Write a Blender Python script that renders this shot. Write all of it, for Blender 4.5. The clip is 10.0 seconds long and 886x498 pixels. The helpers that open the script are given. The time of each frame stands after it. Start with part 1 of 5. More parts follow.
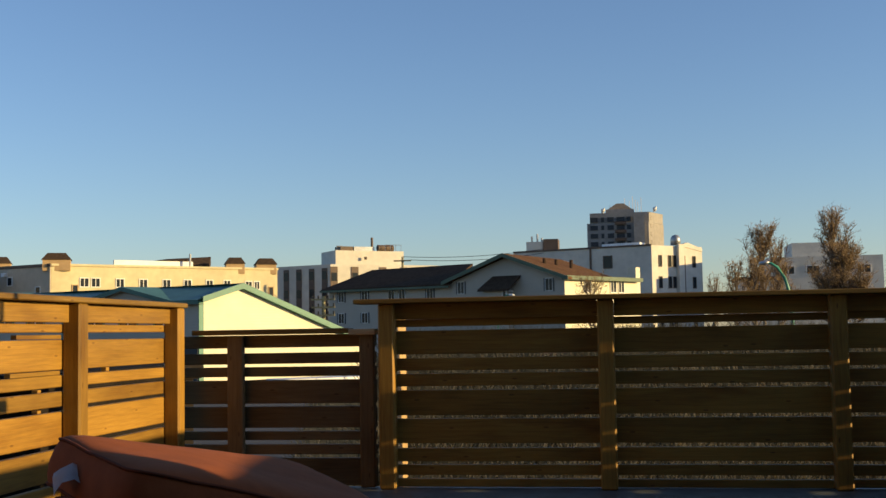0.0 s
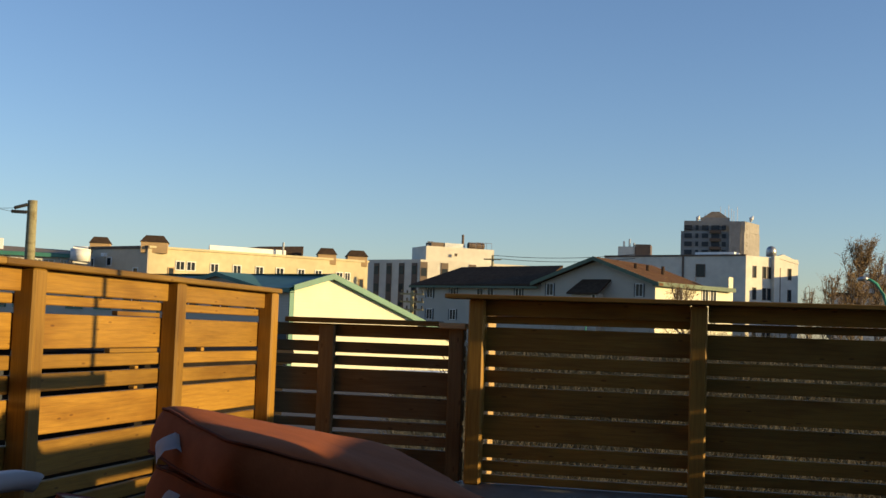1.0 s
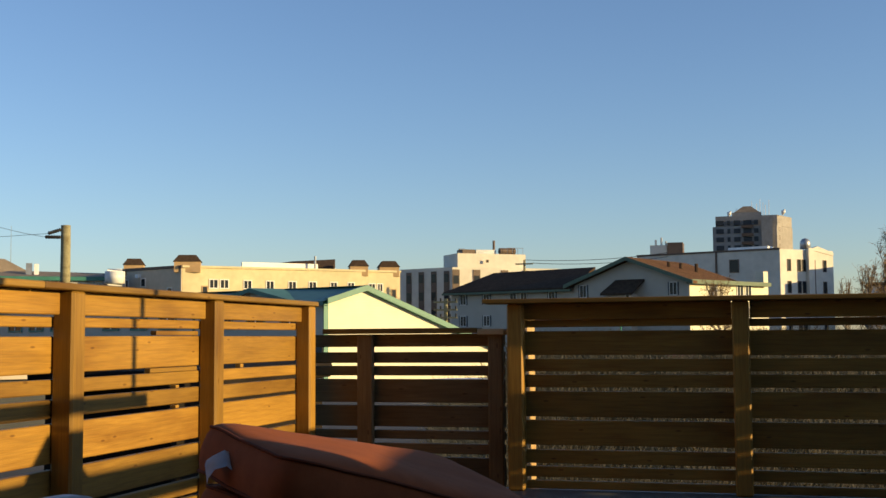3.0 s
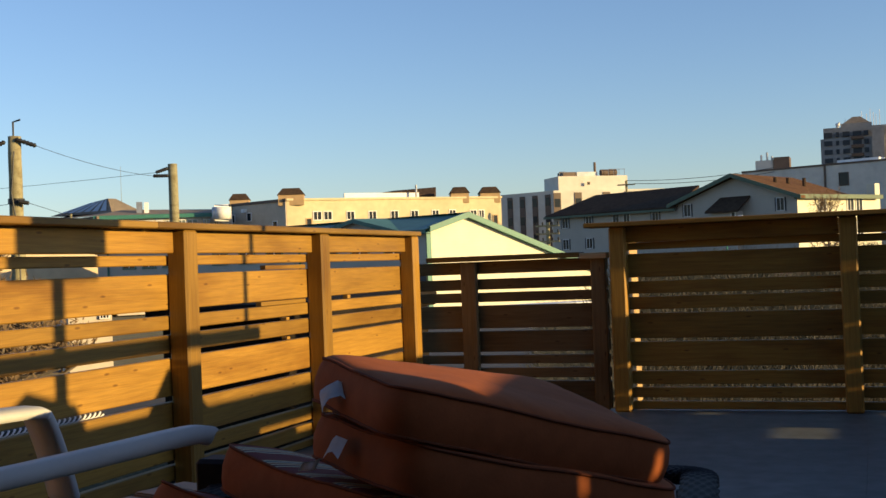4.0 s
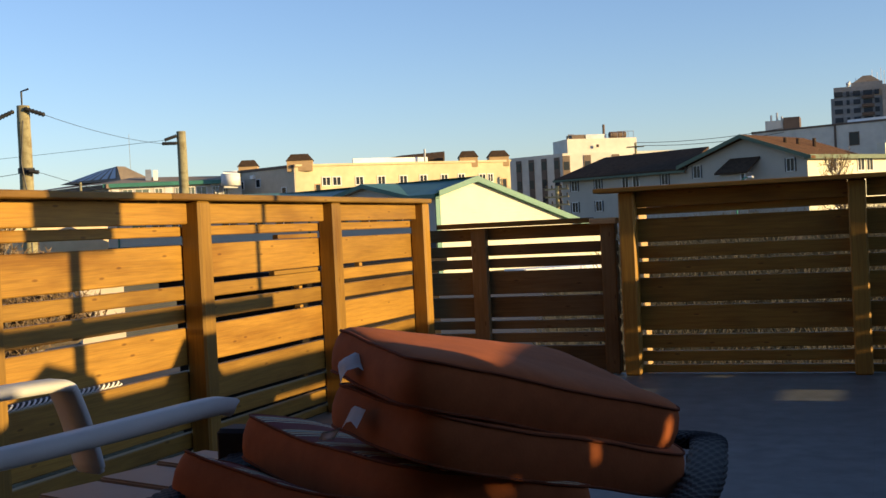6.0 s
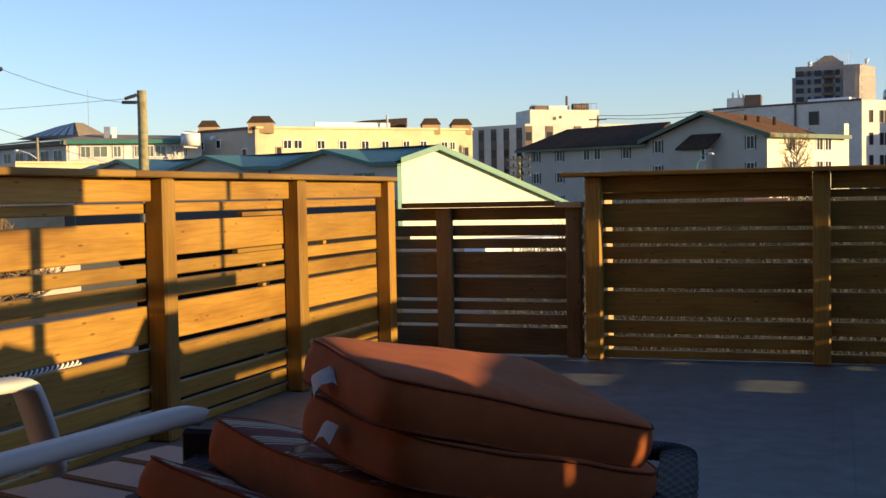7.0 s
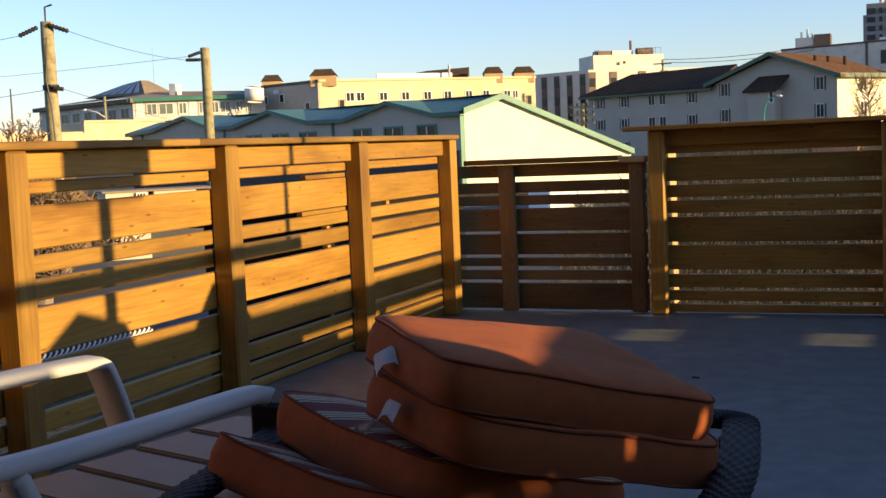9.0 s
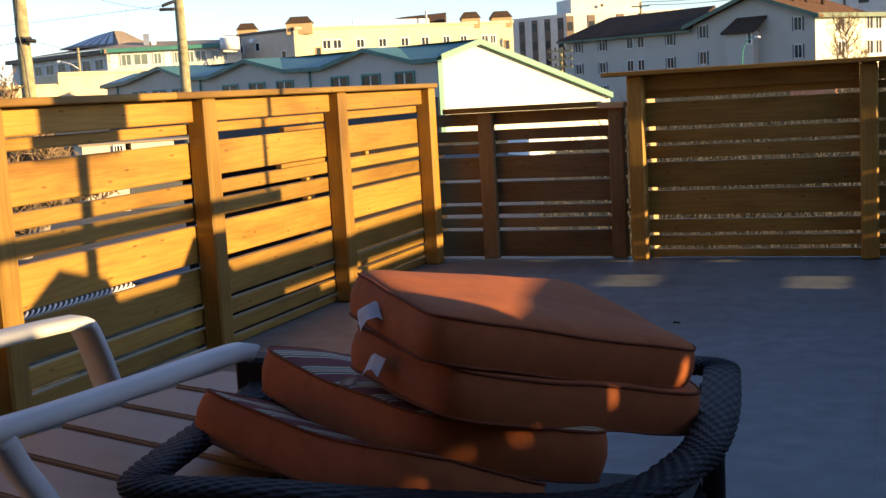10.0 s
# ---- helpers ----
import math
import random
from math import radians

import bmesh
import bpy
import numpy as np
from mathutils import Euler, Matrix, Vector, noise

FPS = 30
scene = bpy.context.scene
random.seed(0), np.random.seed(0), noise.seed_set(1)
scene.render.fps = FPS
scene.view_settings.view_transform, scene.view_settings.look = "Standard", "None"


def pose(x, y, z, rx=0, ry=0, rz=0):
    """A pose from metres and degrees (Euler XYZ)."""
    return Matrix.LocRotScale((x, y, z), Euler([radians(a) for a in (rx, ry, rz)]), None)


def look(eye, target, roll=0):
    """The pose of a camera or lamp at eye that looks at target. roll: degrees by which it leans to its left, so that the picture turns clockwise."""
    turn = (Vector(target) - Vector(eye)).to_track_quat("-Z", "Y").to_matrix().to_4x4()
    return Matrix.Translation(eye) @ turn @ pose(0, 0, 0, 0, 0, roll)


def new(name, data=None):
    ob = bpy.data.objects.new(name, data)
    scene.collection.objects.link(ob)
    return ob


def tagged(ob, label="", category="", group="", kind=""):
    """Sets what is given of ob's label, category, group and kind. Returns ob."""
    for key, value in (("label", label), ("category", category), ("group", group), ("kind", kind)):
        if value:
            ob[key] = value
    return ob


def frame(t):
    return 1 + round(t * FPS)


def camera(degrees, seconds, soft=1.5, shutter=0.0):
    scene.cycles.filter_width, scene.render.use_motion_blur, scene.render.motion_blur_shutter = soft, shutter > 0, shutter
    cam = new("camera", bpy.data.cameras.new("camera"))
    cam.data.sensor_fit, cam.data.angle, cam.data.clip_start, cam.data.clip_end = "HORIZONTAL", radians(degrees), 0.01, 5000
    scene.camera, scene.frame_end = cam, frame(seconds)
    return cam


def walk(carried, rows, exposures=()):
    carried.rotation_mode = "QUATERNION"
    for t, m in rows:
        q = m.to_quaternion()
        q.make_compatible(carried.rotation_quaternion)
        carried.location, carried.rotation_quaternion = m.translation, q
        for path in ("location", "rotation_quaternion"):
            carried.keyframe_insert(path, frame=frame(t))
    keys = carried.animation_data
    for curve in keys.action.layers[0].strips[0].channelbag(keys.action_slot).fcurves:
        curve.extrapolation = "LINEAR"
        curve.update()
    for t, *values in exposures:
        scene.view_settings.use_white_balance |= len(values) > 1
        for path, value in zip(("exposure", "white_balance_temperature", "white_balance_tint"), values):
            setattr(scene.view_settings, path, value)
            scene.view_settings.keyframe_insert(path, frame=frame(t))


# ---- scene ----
cam = camera(41.3, 10.0)
PATH = [
    (0, (0.671, 0.449, 0.860), (0.355, 2.418, 1.003), -1.0),
    (0.3, (0.667, 0.434, 0.856), (0.351, 2.403, 1.001), -0.9),
    (0.4, (0.666, 0.429, 0.854), (0.331, 2.396, 0.998), -0.6),
    (0.5, (0.665, 0.424, 0.853), (0.272, 2.378, 1.018), 0.7),
    (0.7, (0.664, 0.432, 0.850), (0.191, 2.368, 1.016), 0.9),
    (1, (0.651, 0.444, 0.846), (0.184, 2.384, 0.985), 2.0),
    (1.2, (0.649, 0.449, 0.846), (0.194, 2.393, 0.973), 1.7),
    (1.5, (0.645, 0.457, 0.845), (0.200, 2.403, 0.971), 2.2),
    (2, (0.634, 0.469, 0.841), (0.168, 2.410, 0.955), 1.0),
    (2.2, (0.631, 0.473, 0.841), (0.179, 2.417, 0.956), 0.4),
    (2.5, (0.626, 0.478, 0.842), (0.186, 2.426, 0.946), 0.4),
    (2.7, (0.624, 0.477, 0.842), (0.156, 2.417, 0.962), 0.0),
    (3, (0.622, 0.475, 0.843), (0.104, 2.401, 0.994), -0.4),
    (3.2, (0.621, 0.468, 0.844), (0.035, 2.375, 0.979), -1.0),
    (4.3, (0.648, 0.416, 0.852), (-0.040, 2.293, 0.864), -2.3),
    (4.5, (0.651, 0.408, 0.852), (-0.031, 2.288, 0.863), -2.3),
    (5, (0.659, 0.394, 0.853), (-0.019, 2.276, 0.854), -2.6),
    (5.5, (0.659, 0.388, 0.854), (-0.031, 2.265, 0.847), -2.7),
    (5.7, (0.656, 0.387, 0.855), (-0.043, 2.260, 0.836), -2.9),
    (6.8, (0.620, 0.404, 0.926), (-0.073, 2.279, 0.864), -2.0),
    (7, (0.612, 0.410, 0.939), (-0.028, 2.303, 0.849), -1.1),
    (7.2, (0.612, 0.412, 0.953), (-0.041, 2.300, 0.858), -1.2),
    (7.5, (0.613, 0.414, 0.975), (-0.045, 2.298, 0.846), -1.4),
    (8, (0.613, 0.408, 0.988), (-0.054, 2.290, 0.880), -1.2),
    (8.5, (0.614, 0.405, 0.988), (-0.075, 2.277, 0.857), -1.3),
    (9, (0.628, 0.401, 0.986), (-0.116, 2.249, 0.814), -2.4),
    (9.3, (0.630, 0.394, 0.992), (-0.104, 2.245, 0.811), -3.0),
    (9.5, (0.632, 0.389, 0.996), (-0.113, 2.236, 0.816), -2.7),
    (9.7, (0.630, 0.392, 0.997), (-0.092, 2.245, 0.790), -3.1),
    (10, (0.628, 0.397, 0.998), (-0.086, 2.247, 0.735), -3.3),
]
walk(cam, [(t, look(e, g, r)) for t, e, g, r in PATH], [(0.0, 0.44, 7400, 22), (3.2, 0.5, 7400, 22), (4.5, 0.65, 7400, 25), (5.7, 0.7, 7400, 26), (7.0, 0.86, 7400, 28), (9.3, 1.1, 7400, 30), (10.0, 1.45, 7400, 30)])

# ---- light: low evening sun, clear sky ----
SUN_AZ, SUN_EL = -2.0, 9.7      # degrees from +x towards +y, and above the horizon
world = bpy.data.worlds.new("sky")
scene.world = world
world.use_nodes = True
wn = world.node_tree
sky = wn.nodes.new("ShaderNodeTexSky")
sky.sky_type = 'NISHITA'
sky.sun_disc = False
sky.sun_elevation = radians(SUN_EL)
sky.sun_rotation = radians(90 - SUN_AZ)
sky.air_density, sky.dust_density, sky.ozone_density = 1.0, 0.35, 4.2
wn.nodes["Background"].inputs["Strength"].default_value = 0.15
wn.links.new(sky.outputs["Color"], wn.nodes["Background"].inputs["Color"])
lamp = bpy.data.lights.new("sun", 'SUN')
lamp.energy, lamp.angle, lamp.color = 5.0, radians(0.42), (1.0, 0.82, 0.38)
sun = new("sun", lamp)
a, e = radians(SUN_AZ), radians(SUN_EL)
sun.matrix_world = look((60 * math.cos(a) * math.cos(e), 60 * math.sin(a) * math.cos(e), 60 * math.sin(e)), (0, 0, 0))


# ---- materials ----
def nodes_of(name, rough=0.7, metallic=0.0, spec=0.4):
    m = bpy.data.materials.new(name)
    m.use_nodes = True
    nt = m.node_tree
    b = nt.nodes["Principled BSDF"]
    b.inputs["Roughness"].default_value = rough
    b.inputs["Metallic"].default_value = metallic
    b.inputs["Specular IOR Level"].default_value = spec
    return m, nt, b


def ramp(nt, fac, stops):
    r = nt.nodes.new("ShaderNodeValToRGB")
    while len(r.color_ramp.elements) < len(stops):
        r.color_ramp.elements.new(0.5)
    for el, (p, c) in zip(r.color_ramp.elements, stops):
        el.position, el.color = p, (*c, 1)
    nt.links.new(fac, r.inputs["Fac"])
    return r.outputs["Color"]


def mul(nt, c1, c2, fac=1.0, mode='MULTIPLY'):
    n = nt.nodes.new("ShaderNodeMixRGB")
    n.blend_type = mode
    n.inputs["Fac"].default_value = fac
    for s, c in (("Color1", c1), ("Color2", c2)):
        if isinstance(c, tuple):
            n.inputs[s].default_value = (*c, 1)
        else:
            nt.links.new(c, n.inputs[s])
    return n.outputs["Color"]


def coords(nt, scale=(1, 1, 1), rand=False, space="Object"):
    tc = nt.nodes.new("ShaderNodeTexCoord")
    mp = nt.nodes.new("ShaderNodeMapping")
    mp.inputs["Scale"].default_value = scale
    nt.links.new(tc.outputs[space], mp.inputs["Vector"])
    if rand:
        oi = nt.nodes.new("ShaderNodeObjectInfo")
        sc = nt.nodes.new("ShaderNodeVectorMath")
        sc.operation = 'SCALE'
        sc.inputs[0].default_value = (37.0, 91.0, 53.0)
        nt.links.new(oi.outputs["Random"], sc.inputs["Scale"])
        nt.links.new(sc.outputs["Vector"], mp.inputs["Location"])
    return mp.outputs["Vector"]


def noise_fac(nt, vec, scale, detail=4, rough=0.55, distort=0.0):
    n = nt.nodes.new("ShaderNodeTexNoise")
    n.inputs["Scale"].default_value = scale
    n.inputs["Detail"].default_value = detail
    n.inputs["Roughness"].default_value = rough
    n.inputs["Distortion"].default_value = distort
    nt.links.new(vec, n.inputs["Vector"])
    return n.outputs["Fac"]


def bump(nt, b, fac, strength=0.3, dist=0.01):
    n = nt.nodes.new("ShaderNodeBump")
    n.inputs["Strength"].default_value = strength
    n.inputs["Distance"].default_value = dist
    nt.links.new(fac, n.inputs["Height"])
    nt.links.new(n.outputs["Normal"], b.inputs["Normal"])


def plain(name, col, rough=0.7, var=0.25, scale=6.0, big=0.7, bumps=0.2, dist=0.004, metallic=0.0, spec=0.4):
    """Base colour with two scales of variation and a fine relief."""
    m, nt, b = nodes_of(name, rough, metallic, spec)
    v = coords(nt)
    lo = tuple(c * (1 - var) for c in col)
    hi = tuple(min(1, c * (1 + var * 0.6)) for c in col)
    c1 = ramp(nt, noise_fac(nt, v, scale, 6), [(0.3, lo), (0.7, hi)])
    c2 = ramp(nt, noise_fac(nt, v, big, 3), [(0.3, (0.8, 0.8, 0.8)), (0.7, (1, 1, 1))])
    nt.links.new(mul(nt, c1, c2), b.inputs["Base Color"])
    bump(nt, b, noise_fac(nt, v, scale * 6, 4), bumps, dist)
    return m


def wood(name, col, knots=True, rough=0.58, spread=0.3):
    """Stained softwood: fine fibre, wandering growth rings, small knots; every board its own tone."""
    m, nt, b = nodes_of(name, rough, 0, 0.35)
    fibre = noise_fac(nt, coords(nt, (2.0, 70, 70), True), 3.0, 4, 0.6, 0.2)
    c = ramp(nt, fibre, [(0.3, tuple(x * 0.76 for x in col)), (0.7, tuple(x * 1.10 for x in col))])
    w = nt.nodes.new("ShaderNodeTexWave")
    w.wave_type, w.bands_direction, w.wave_profile = 'BANDS', 'Z', 'SIN'
    w.inputs["Scale"].default_value = 5.0
    w.inputs["Distortion"].default_value = 9.0
    w.inputs["Detail"].default_value = 2.0
    w.inputs["Detail Scale"].default_value = 0.9
    nt.links.new(coords(nt, (0.55, 2.2, 2.2), True), w.inputs["Vector"])
    c = mul(nt, c, ramp(nt, w.outputs["Fac"], [(0.0, (0.92, 0.89, 0.84)), (0.3, (0.99, 0.98, 0.97)), (1.0, (1.02, 1.02, 1.01))]))
    blot = ramp(nt, noise_fac(nt, coords(nt, (0.9, 3, 3), True), 2.0, 3), [(0.28, (0.62, 0.54, 0.44)), (0.48, (0.92, 0.90, 0.86)), (0.68, (1.12, 1.12, 1.10))])
    c = mul(nt, c, blot)
    if knots:
        vo = nt.nodes.new("ShaderNodeTexVoronoi")
        vo.inputs["Scale"].default_value = 1.0
        vo.voronoi_dimensions = '2D'
        kv = coords(nt, (2.5, 1.0, 8.5), True)
        kv.node.inputs["Rotation"].default_value = (math.pi / 2, 0, 0)
        nt.links.new(kv, vo.inputs["Vector"])
        k = ramp(nt, vo.outputs["Distance"], [(0.018, (0.22, 0.13, 0.08)), (0.034, (0.55, 0.42, 0.32)), (0.048, (1.12, 1.10, 1.0)), (0.11, (1.0, 0.99, 0.96))])
        c = mul(nt, c, k, 0.6)
    oi = nt.nodes.new("ShaderNodeObjectInfo")
    t = ramp(nt, oi.outputs["Random"], [(0.0, (1 - spread, 1 - spread, 1 - spread * 1.1)), (1.0, (1.08, 1.05, 1.0))])
    nt.links.new(mul(nt, c, t), b.inputs["Base Color"])
    bump(nt, b, fibre, 0.4, 0.002)
    return m


def siding(name, col, pitch=0.2, var=0.1):
    """Painted lap siding: horizontal laps in relief."""
    m, nt, b = nodes_of(name, 0.6)
    v = coords(nt)
    c = ramp(nt, noise_fac(nt, v, 0.6, 5), [(0.3, tuple(x * (1 - var) for x in col)), (0.7, col)])
    nt.links.new(c, b.inputs["Base Color"])
    w = nt.nodes.new("ShaderNodeTexWave")
    w.wave_type, w.bands_direction, w.wave_profile = 'BANDS', 'Z', 'SAW'
    w.inputs["Scale"].default_value = 0.314 / pitch
    w.inputs["Distortion"].default_value = 0.0
    nt.links.new(v, w.inputs["Vector"])
    bump(nt, b, w.outputs["Fac"], 0.6, 0.03)
    return m


M_wood = wood("fence_wood", (0.345, 0.189, 0.036))
M_cap = wood("cap_wood", (0.24, 0.14, 0.03))
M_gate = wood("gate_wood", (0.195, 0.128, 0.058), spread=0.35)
M_new = wood("new_wood", (0.55, 0.38, 0.20), spread=0.1)
M_deck = plain("deck_membrane", (0.130, 0.143, 0.138), 0.5, 0.3, 9.0, 1.6, 0.25, 0.002)
M_terra = plain("terracotta_cloth", (0.345, 0.098, 0.036), 0.9, 0.14, 30.0, 3.0, 0.35, 0.001, 0, 0.15)
M_pipe = plain("dark_piping", (0.17, 0.05, 0.025), 0.9, 0.1, 60.0, 4.0, 0.2, 0.001, 0, 0.1)
M_tag = plain("white_ribbon", (0.85, 0.85, 0.85), 0.8, 0.06, 60.0, 4.0, 0.2, 0.001)
M_resin = plain("white_resin", (0.52, 0.52, 0.50), 0.65, 0.06, 12.0, 2.0, 0.12, 0.001)
M_slat = plain("beige_resin_slat", (0.20, 0.165, 0.125), 0.5, 0.08, 14.0, 3.0, 0.12, 0.001)
M_wicker = plain("dark_wicker", (0.013, 0.011, 0.012), 0.62, 0.35, 40.0, 5.0, 0.2, 0.001, 0, 0.14)
M_dark = plain("dark_stained_wood", (0.06, 0.042, 0.03), 0.6, 0.3, 9.0, 2.0, 0.3, 0.002)
M_gapdark = plain("black_gap_fill", (0.022, 0.018, 0.015), 0.95, 0.3, 6.0, 1.0, 0.3, 0.003, 0, 0.05)
# pale base colour stands in for bright sky mirrored in the panes
M_skylight = plain("glazing_sky_sheen", (0.42, 0.45, 0.47), 0.15, 0.1, 1.0, 0.3, 0.02, 0.001, 0, 0.9)
M_pole = wood("weathered_pole", (0.27, 0.255, 0.165), False, 0.85, 0.05)
M_wire = plain("black_wire", (0.03, 0.03, 0.03), 0.5, 0.1, 5.0)
M_insul = plain("dark_insulator", (0.012, 0.012, 0.013), 0.5, 0.2, 30.0)
M_metal = plain("grey_metal", (0.42, 0.43, 0.44), 0.4, 0.1, 4.0, 0.8, 0.1, 0.002, 0.7)
M_white = plain("white_metal", (0.80, 0.80, 0.79), 0.5, 0.05, 0.8, 0.2, 0.1, 0.004)
M_teal = plain("teal_metal_roof", (0.06, 0.18, 0.15), 0.45, 0.15, 1.5, 0.3, 0.1, 0.004)
M_tealtrim = plain("teal_trim", (0.04, 0.20, 0.16), 0.5, 0.1, 2.0, 0.3, 0.1, 0.004)
M_trim = plain("grey_green_trim", (0.10, 0.15, 0.10), 0.6, 0.1, 2.0, 0.3, 0.1, 0.004)
# one siding in two tones: sunlit sides lighter, shaded sides greyed
M_sidinglit = siding("siding_sunlit_tone", (0.72, 0.68, 0.52))
M_sidingshade = siding("siding_shaded_tone", (0.47, 0.43, 0.37))
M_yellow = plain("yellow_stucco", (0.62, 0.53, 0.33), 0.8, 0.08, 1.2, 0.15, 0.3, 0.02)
# buff of the outbuilding, and the yellow building's stucco on its shaded side
M_buff = plain("buff_and_shade_stucco", (0.58, 0.49, 0.38), 0.8, 0.08, 1.2, 0.15, 0.3, 0.02)
M_turret = plain("orange_brown_cladding", (0.50, 0.33, 0.17), 0.7, 0.12, 1.0, 0.3, 0.2, 0.01)
M_darkroof = plain("dark_shingles", (0.075, 0.05, 0.036), 0.95, 0.3, 2.5, 0.3, 0.5, 0.03, 0, 0.05)
M_brownroof = plain("brown_shingles", (0.15, 0.08, 0.045), 0.95, 0.3, 2.5, 0.3, 0.5, 0.03, 0, 0.05)
M_greyroof = plain("grey_brown_roof", (0.24, 0.19, 0.14), 0.8, 0.2, 1.0, 0.15, 0.3, 0.02)
M_concrete = plain("pale_concrete", (0.66, 0.62, 0.54), 0.8, 0.1, 0.8, 0.12, 0.3, 0.02)
M_panel = plain("brown_panel", (0.13, 0.085, 0.06), 0.6, 0.15, 1.0, 0.2, 0.2, 0.01)
M_stone = plain("tower_brick", (0.33, 0.305, 0.28), 0.8, 0.15, 0.7, 0.1, 0.3, 0.02)
M_house = siding("dark_house_siding", (0.12, 0.095, 0.075))
M_asphalt = plain("asphalt", (0.06, 0.06, 0.062), 0.9, 0.25, 2.0, 0.1, 0.4, 0.01)
M_wframe = plain("white_window_frame", (0.78, 0.77, 0.74), 0.5, 0.05, 5.0)
M_shutter = plain("dark_shutter", (0.04, 0.045, 0.05), 0.6, 0.1, 5.0)
M_bark = plain("grey_bark", (0.22, 0.18, 0.14), 0.9, 0.3, 8.0, 1.0, 0.5, 0.01)
M_twig = plain("bare_twigs", (0.20, 0.13, 0.07), 0.9, 0.3, 4.0, 0.6, 0.2, 0.01)
M_conifer = plain("conifer_needles", (0.035, 0.05, 0.025), 0.8, 0.3, 3.0, 0.5, 0.2, 0.01)
M_lampgreen = plain("green_painted_steel", (0.03, 0.30, 0.20), 0.4, 0.1, 4.0, 0.8, 0.1, 0.002)
M_greenglass = plain("pale_green_glass", (0.15, 0.19, 0.16), 0.15, 0.2, 0.9, 0.2, 0.02, 0.001, 0, 0.6)
M_glass, gnt, gb = nodes_of("window_glass", 0.08, 0.0, 0.2)
gb.inputs["Base Color"].default_value = (0.02, 0.025, 0.03, 1)


def ground_material():
    m, nt, b = nodes_of("shadow_flecked_grass", 0.95, 0, 0.1)
    v = coords(nt)
    # dark and pale flecks paint in the grass's own shadows and sunlit tips
    c = ramp(nt, noise_fac(nt, v, 1.6, 8, 0.7), [(0.3, (0.03, 0.024, 0.014)), (0.55, (0.08, 0.062, 0.034)), (0.75, (0.20, 0.15, 0.08))])
    d = ramp(nt, noise_fac(nt, v, 0.05, 4), [(0.35, (0.6, 0.62, 0.5)), (0.65, (1, 1, 1))])
    nt.links.new(mul(nt, c, d), b.inputs["Base Color"])
    bump(nt, b, noise_fac(nt, v, 6.0, 6), 0.8, 0.1)
    return m


M_ground = ground_material()


def stripe_material():
    """Woven stripes across the cushion: burgundy with groups of cream, tan and sage."""
    m, nt, b = nodes_of("striped_cloth", 0.9, 0, 0.15)
    tc = nt.nodes.new("ShaderNodeTexCoord")
    sep = nt.nodes.new("ShaderNodeSeparateXYZ")
    nt.links.new(tc.outputs["UV"], sep.inputs["Vector"])
    mm = nt.nodes.new("ShaderNodeMath")
    mm.operation = 'MULTIPLY'
    mm.inputs[1].default_value = 4.8
    nt.links.new(sep.outputs["X"], mm.inputs[0])
    fr = nt.nodes.new("ShaderNodeMath")
    fr.operation = 'FRACT'
    nt.links.new(mm.outputs[0], fr.inputs[0])
    red, cream, tan, sage = (0.19, 0.042, 0.040), (0.56, 0.47, 0.31), (0.34, 0.17, 0.09), (0.16, 0.19, 0.165)
    stops = [(0.0, red), (0.40, tan), (0.45, cream), (0.50, sage), (0.58, cream), (0.62, tan), (0.70, cream), (0.745, red),
             (0.80, sage), (0.84, cream), (0.88, red)]
    r = nt.nodes.new("ShaderNodeValToRGB")
    r.color_ramp.interpolation = 'CONSTANT'
    while len(r.color_ramp.elements) < len(stops):
        r.color_ramp.elements.new(0.5)
    for el, (p, c) in zip(r.color_ramp.elements, stops):
        el.position, el.color = p, (*c, 1)
    nt.links.new(fr.outputs[0], r.inputs["Fac"])
    weave = noise_fac(nt, coords(nt), 260.0, 3)
    nt.links.new(mul(nt, r.outputs["Color"], ramp(nt, weave, [(0.3, (0.75, 0.75, 0.75)), (0.7, (1, 1, 1))])), b.inputs["Base Color"])
    bump(nt, b, weave, 0.3, 0.001)
    return m


M_stripe = stripe_material()


# ---- building blocks ----
def thing(name, label, category, m=None, group="", kind=""):
    ob = new(name)
    ob.empty_display_size = 0.2
    if m is not None:
        ob.matrix_world = m
    return tagged(ob, label, category, group, kind)


def mesh_of(bm, name, material, smooth=False):
    me = bpy.data.meshes.new(name)
    bm.normal_update()
    bm.to_mesh(me)
    bm.free()
    me.materials.append(material)
    if smooth:
        me.polygons.foreach_set("use_smooth", [True] * len(me.polygons))
    return me


def part(name, bm, material, parent, label="", smooth=False):
    ob = new(name, mesh_of(bm, name, material, smooth))
    if parent is not None:
        ob.parent = parent
    if label:
        ob["label"] = label
    return ob


def solid(name, bm, material, label, category, kind="", group="", smooth=False):
    return tagged(part(name, bm, material, None, "", smooth), label, category, group, kind)


def box(bm, x0, x1, y0, y1, z0, z1, m=None):
    vs = [Vector((x, y, z)) for x in (x0, x1) for y in (y0, y1) for z in (z0, z1)]
    if m is not None:
        vs = [m @ v for v in vs]
    v = [bm.verts.new(p) for p in vs]
    for f in ((0, 1, 3, 2), (4, 6, 7, 5), (0, 4, 5, 1), (2, 3, 7, 6), (0, 2, 6, 4), (1, 5, 7, 3)):
        bm.faces.new([v[i] for i in f])
    return bm


def boxed(x0, x1, y0, y1, z0, z1, bevel=0.0, seg=1):
    bm = box(bmesh.new(), x0, x1, y0, y1, z0, z1)
    if bevel:
        bmesh.ops.bevel(bm, geom=bm.edges[:], offset=bevel, segments=seg, affect='EDGES')
    return bm


PIECES = {}


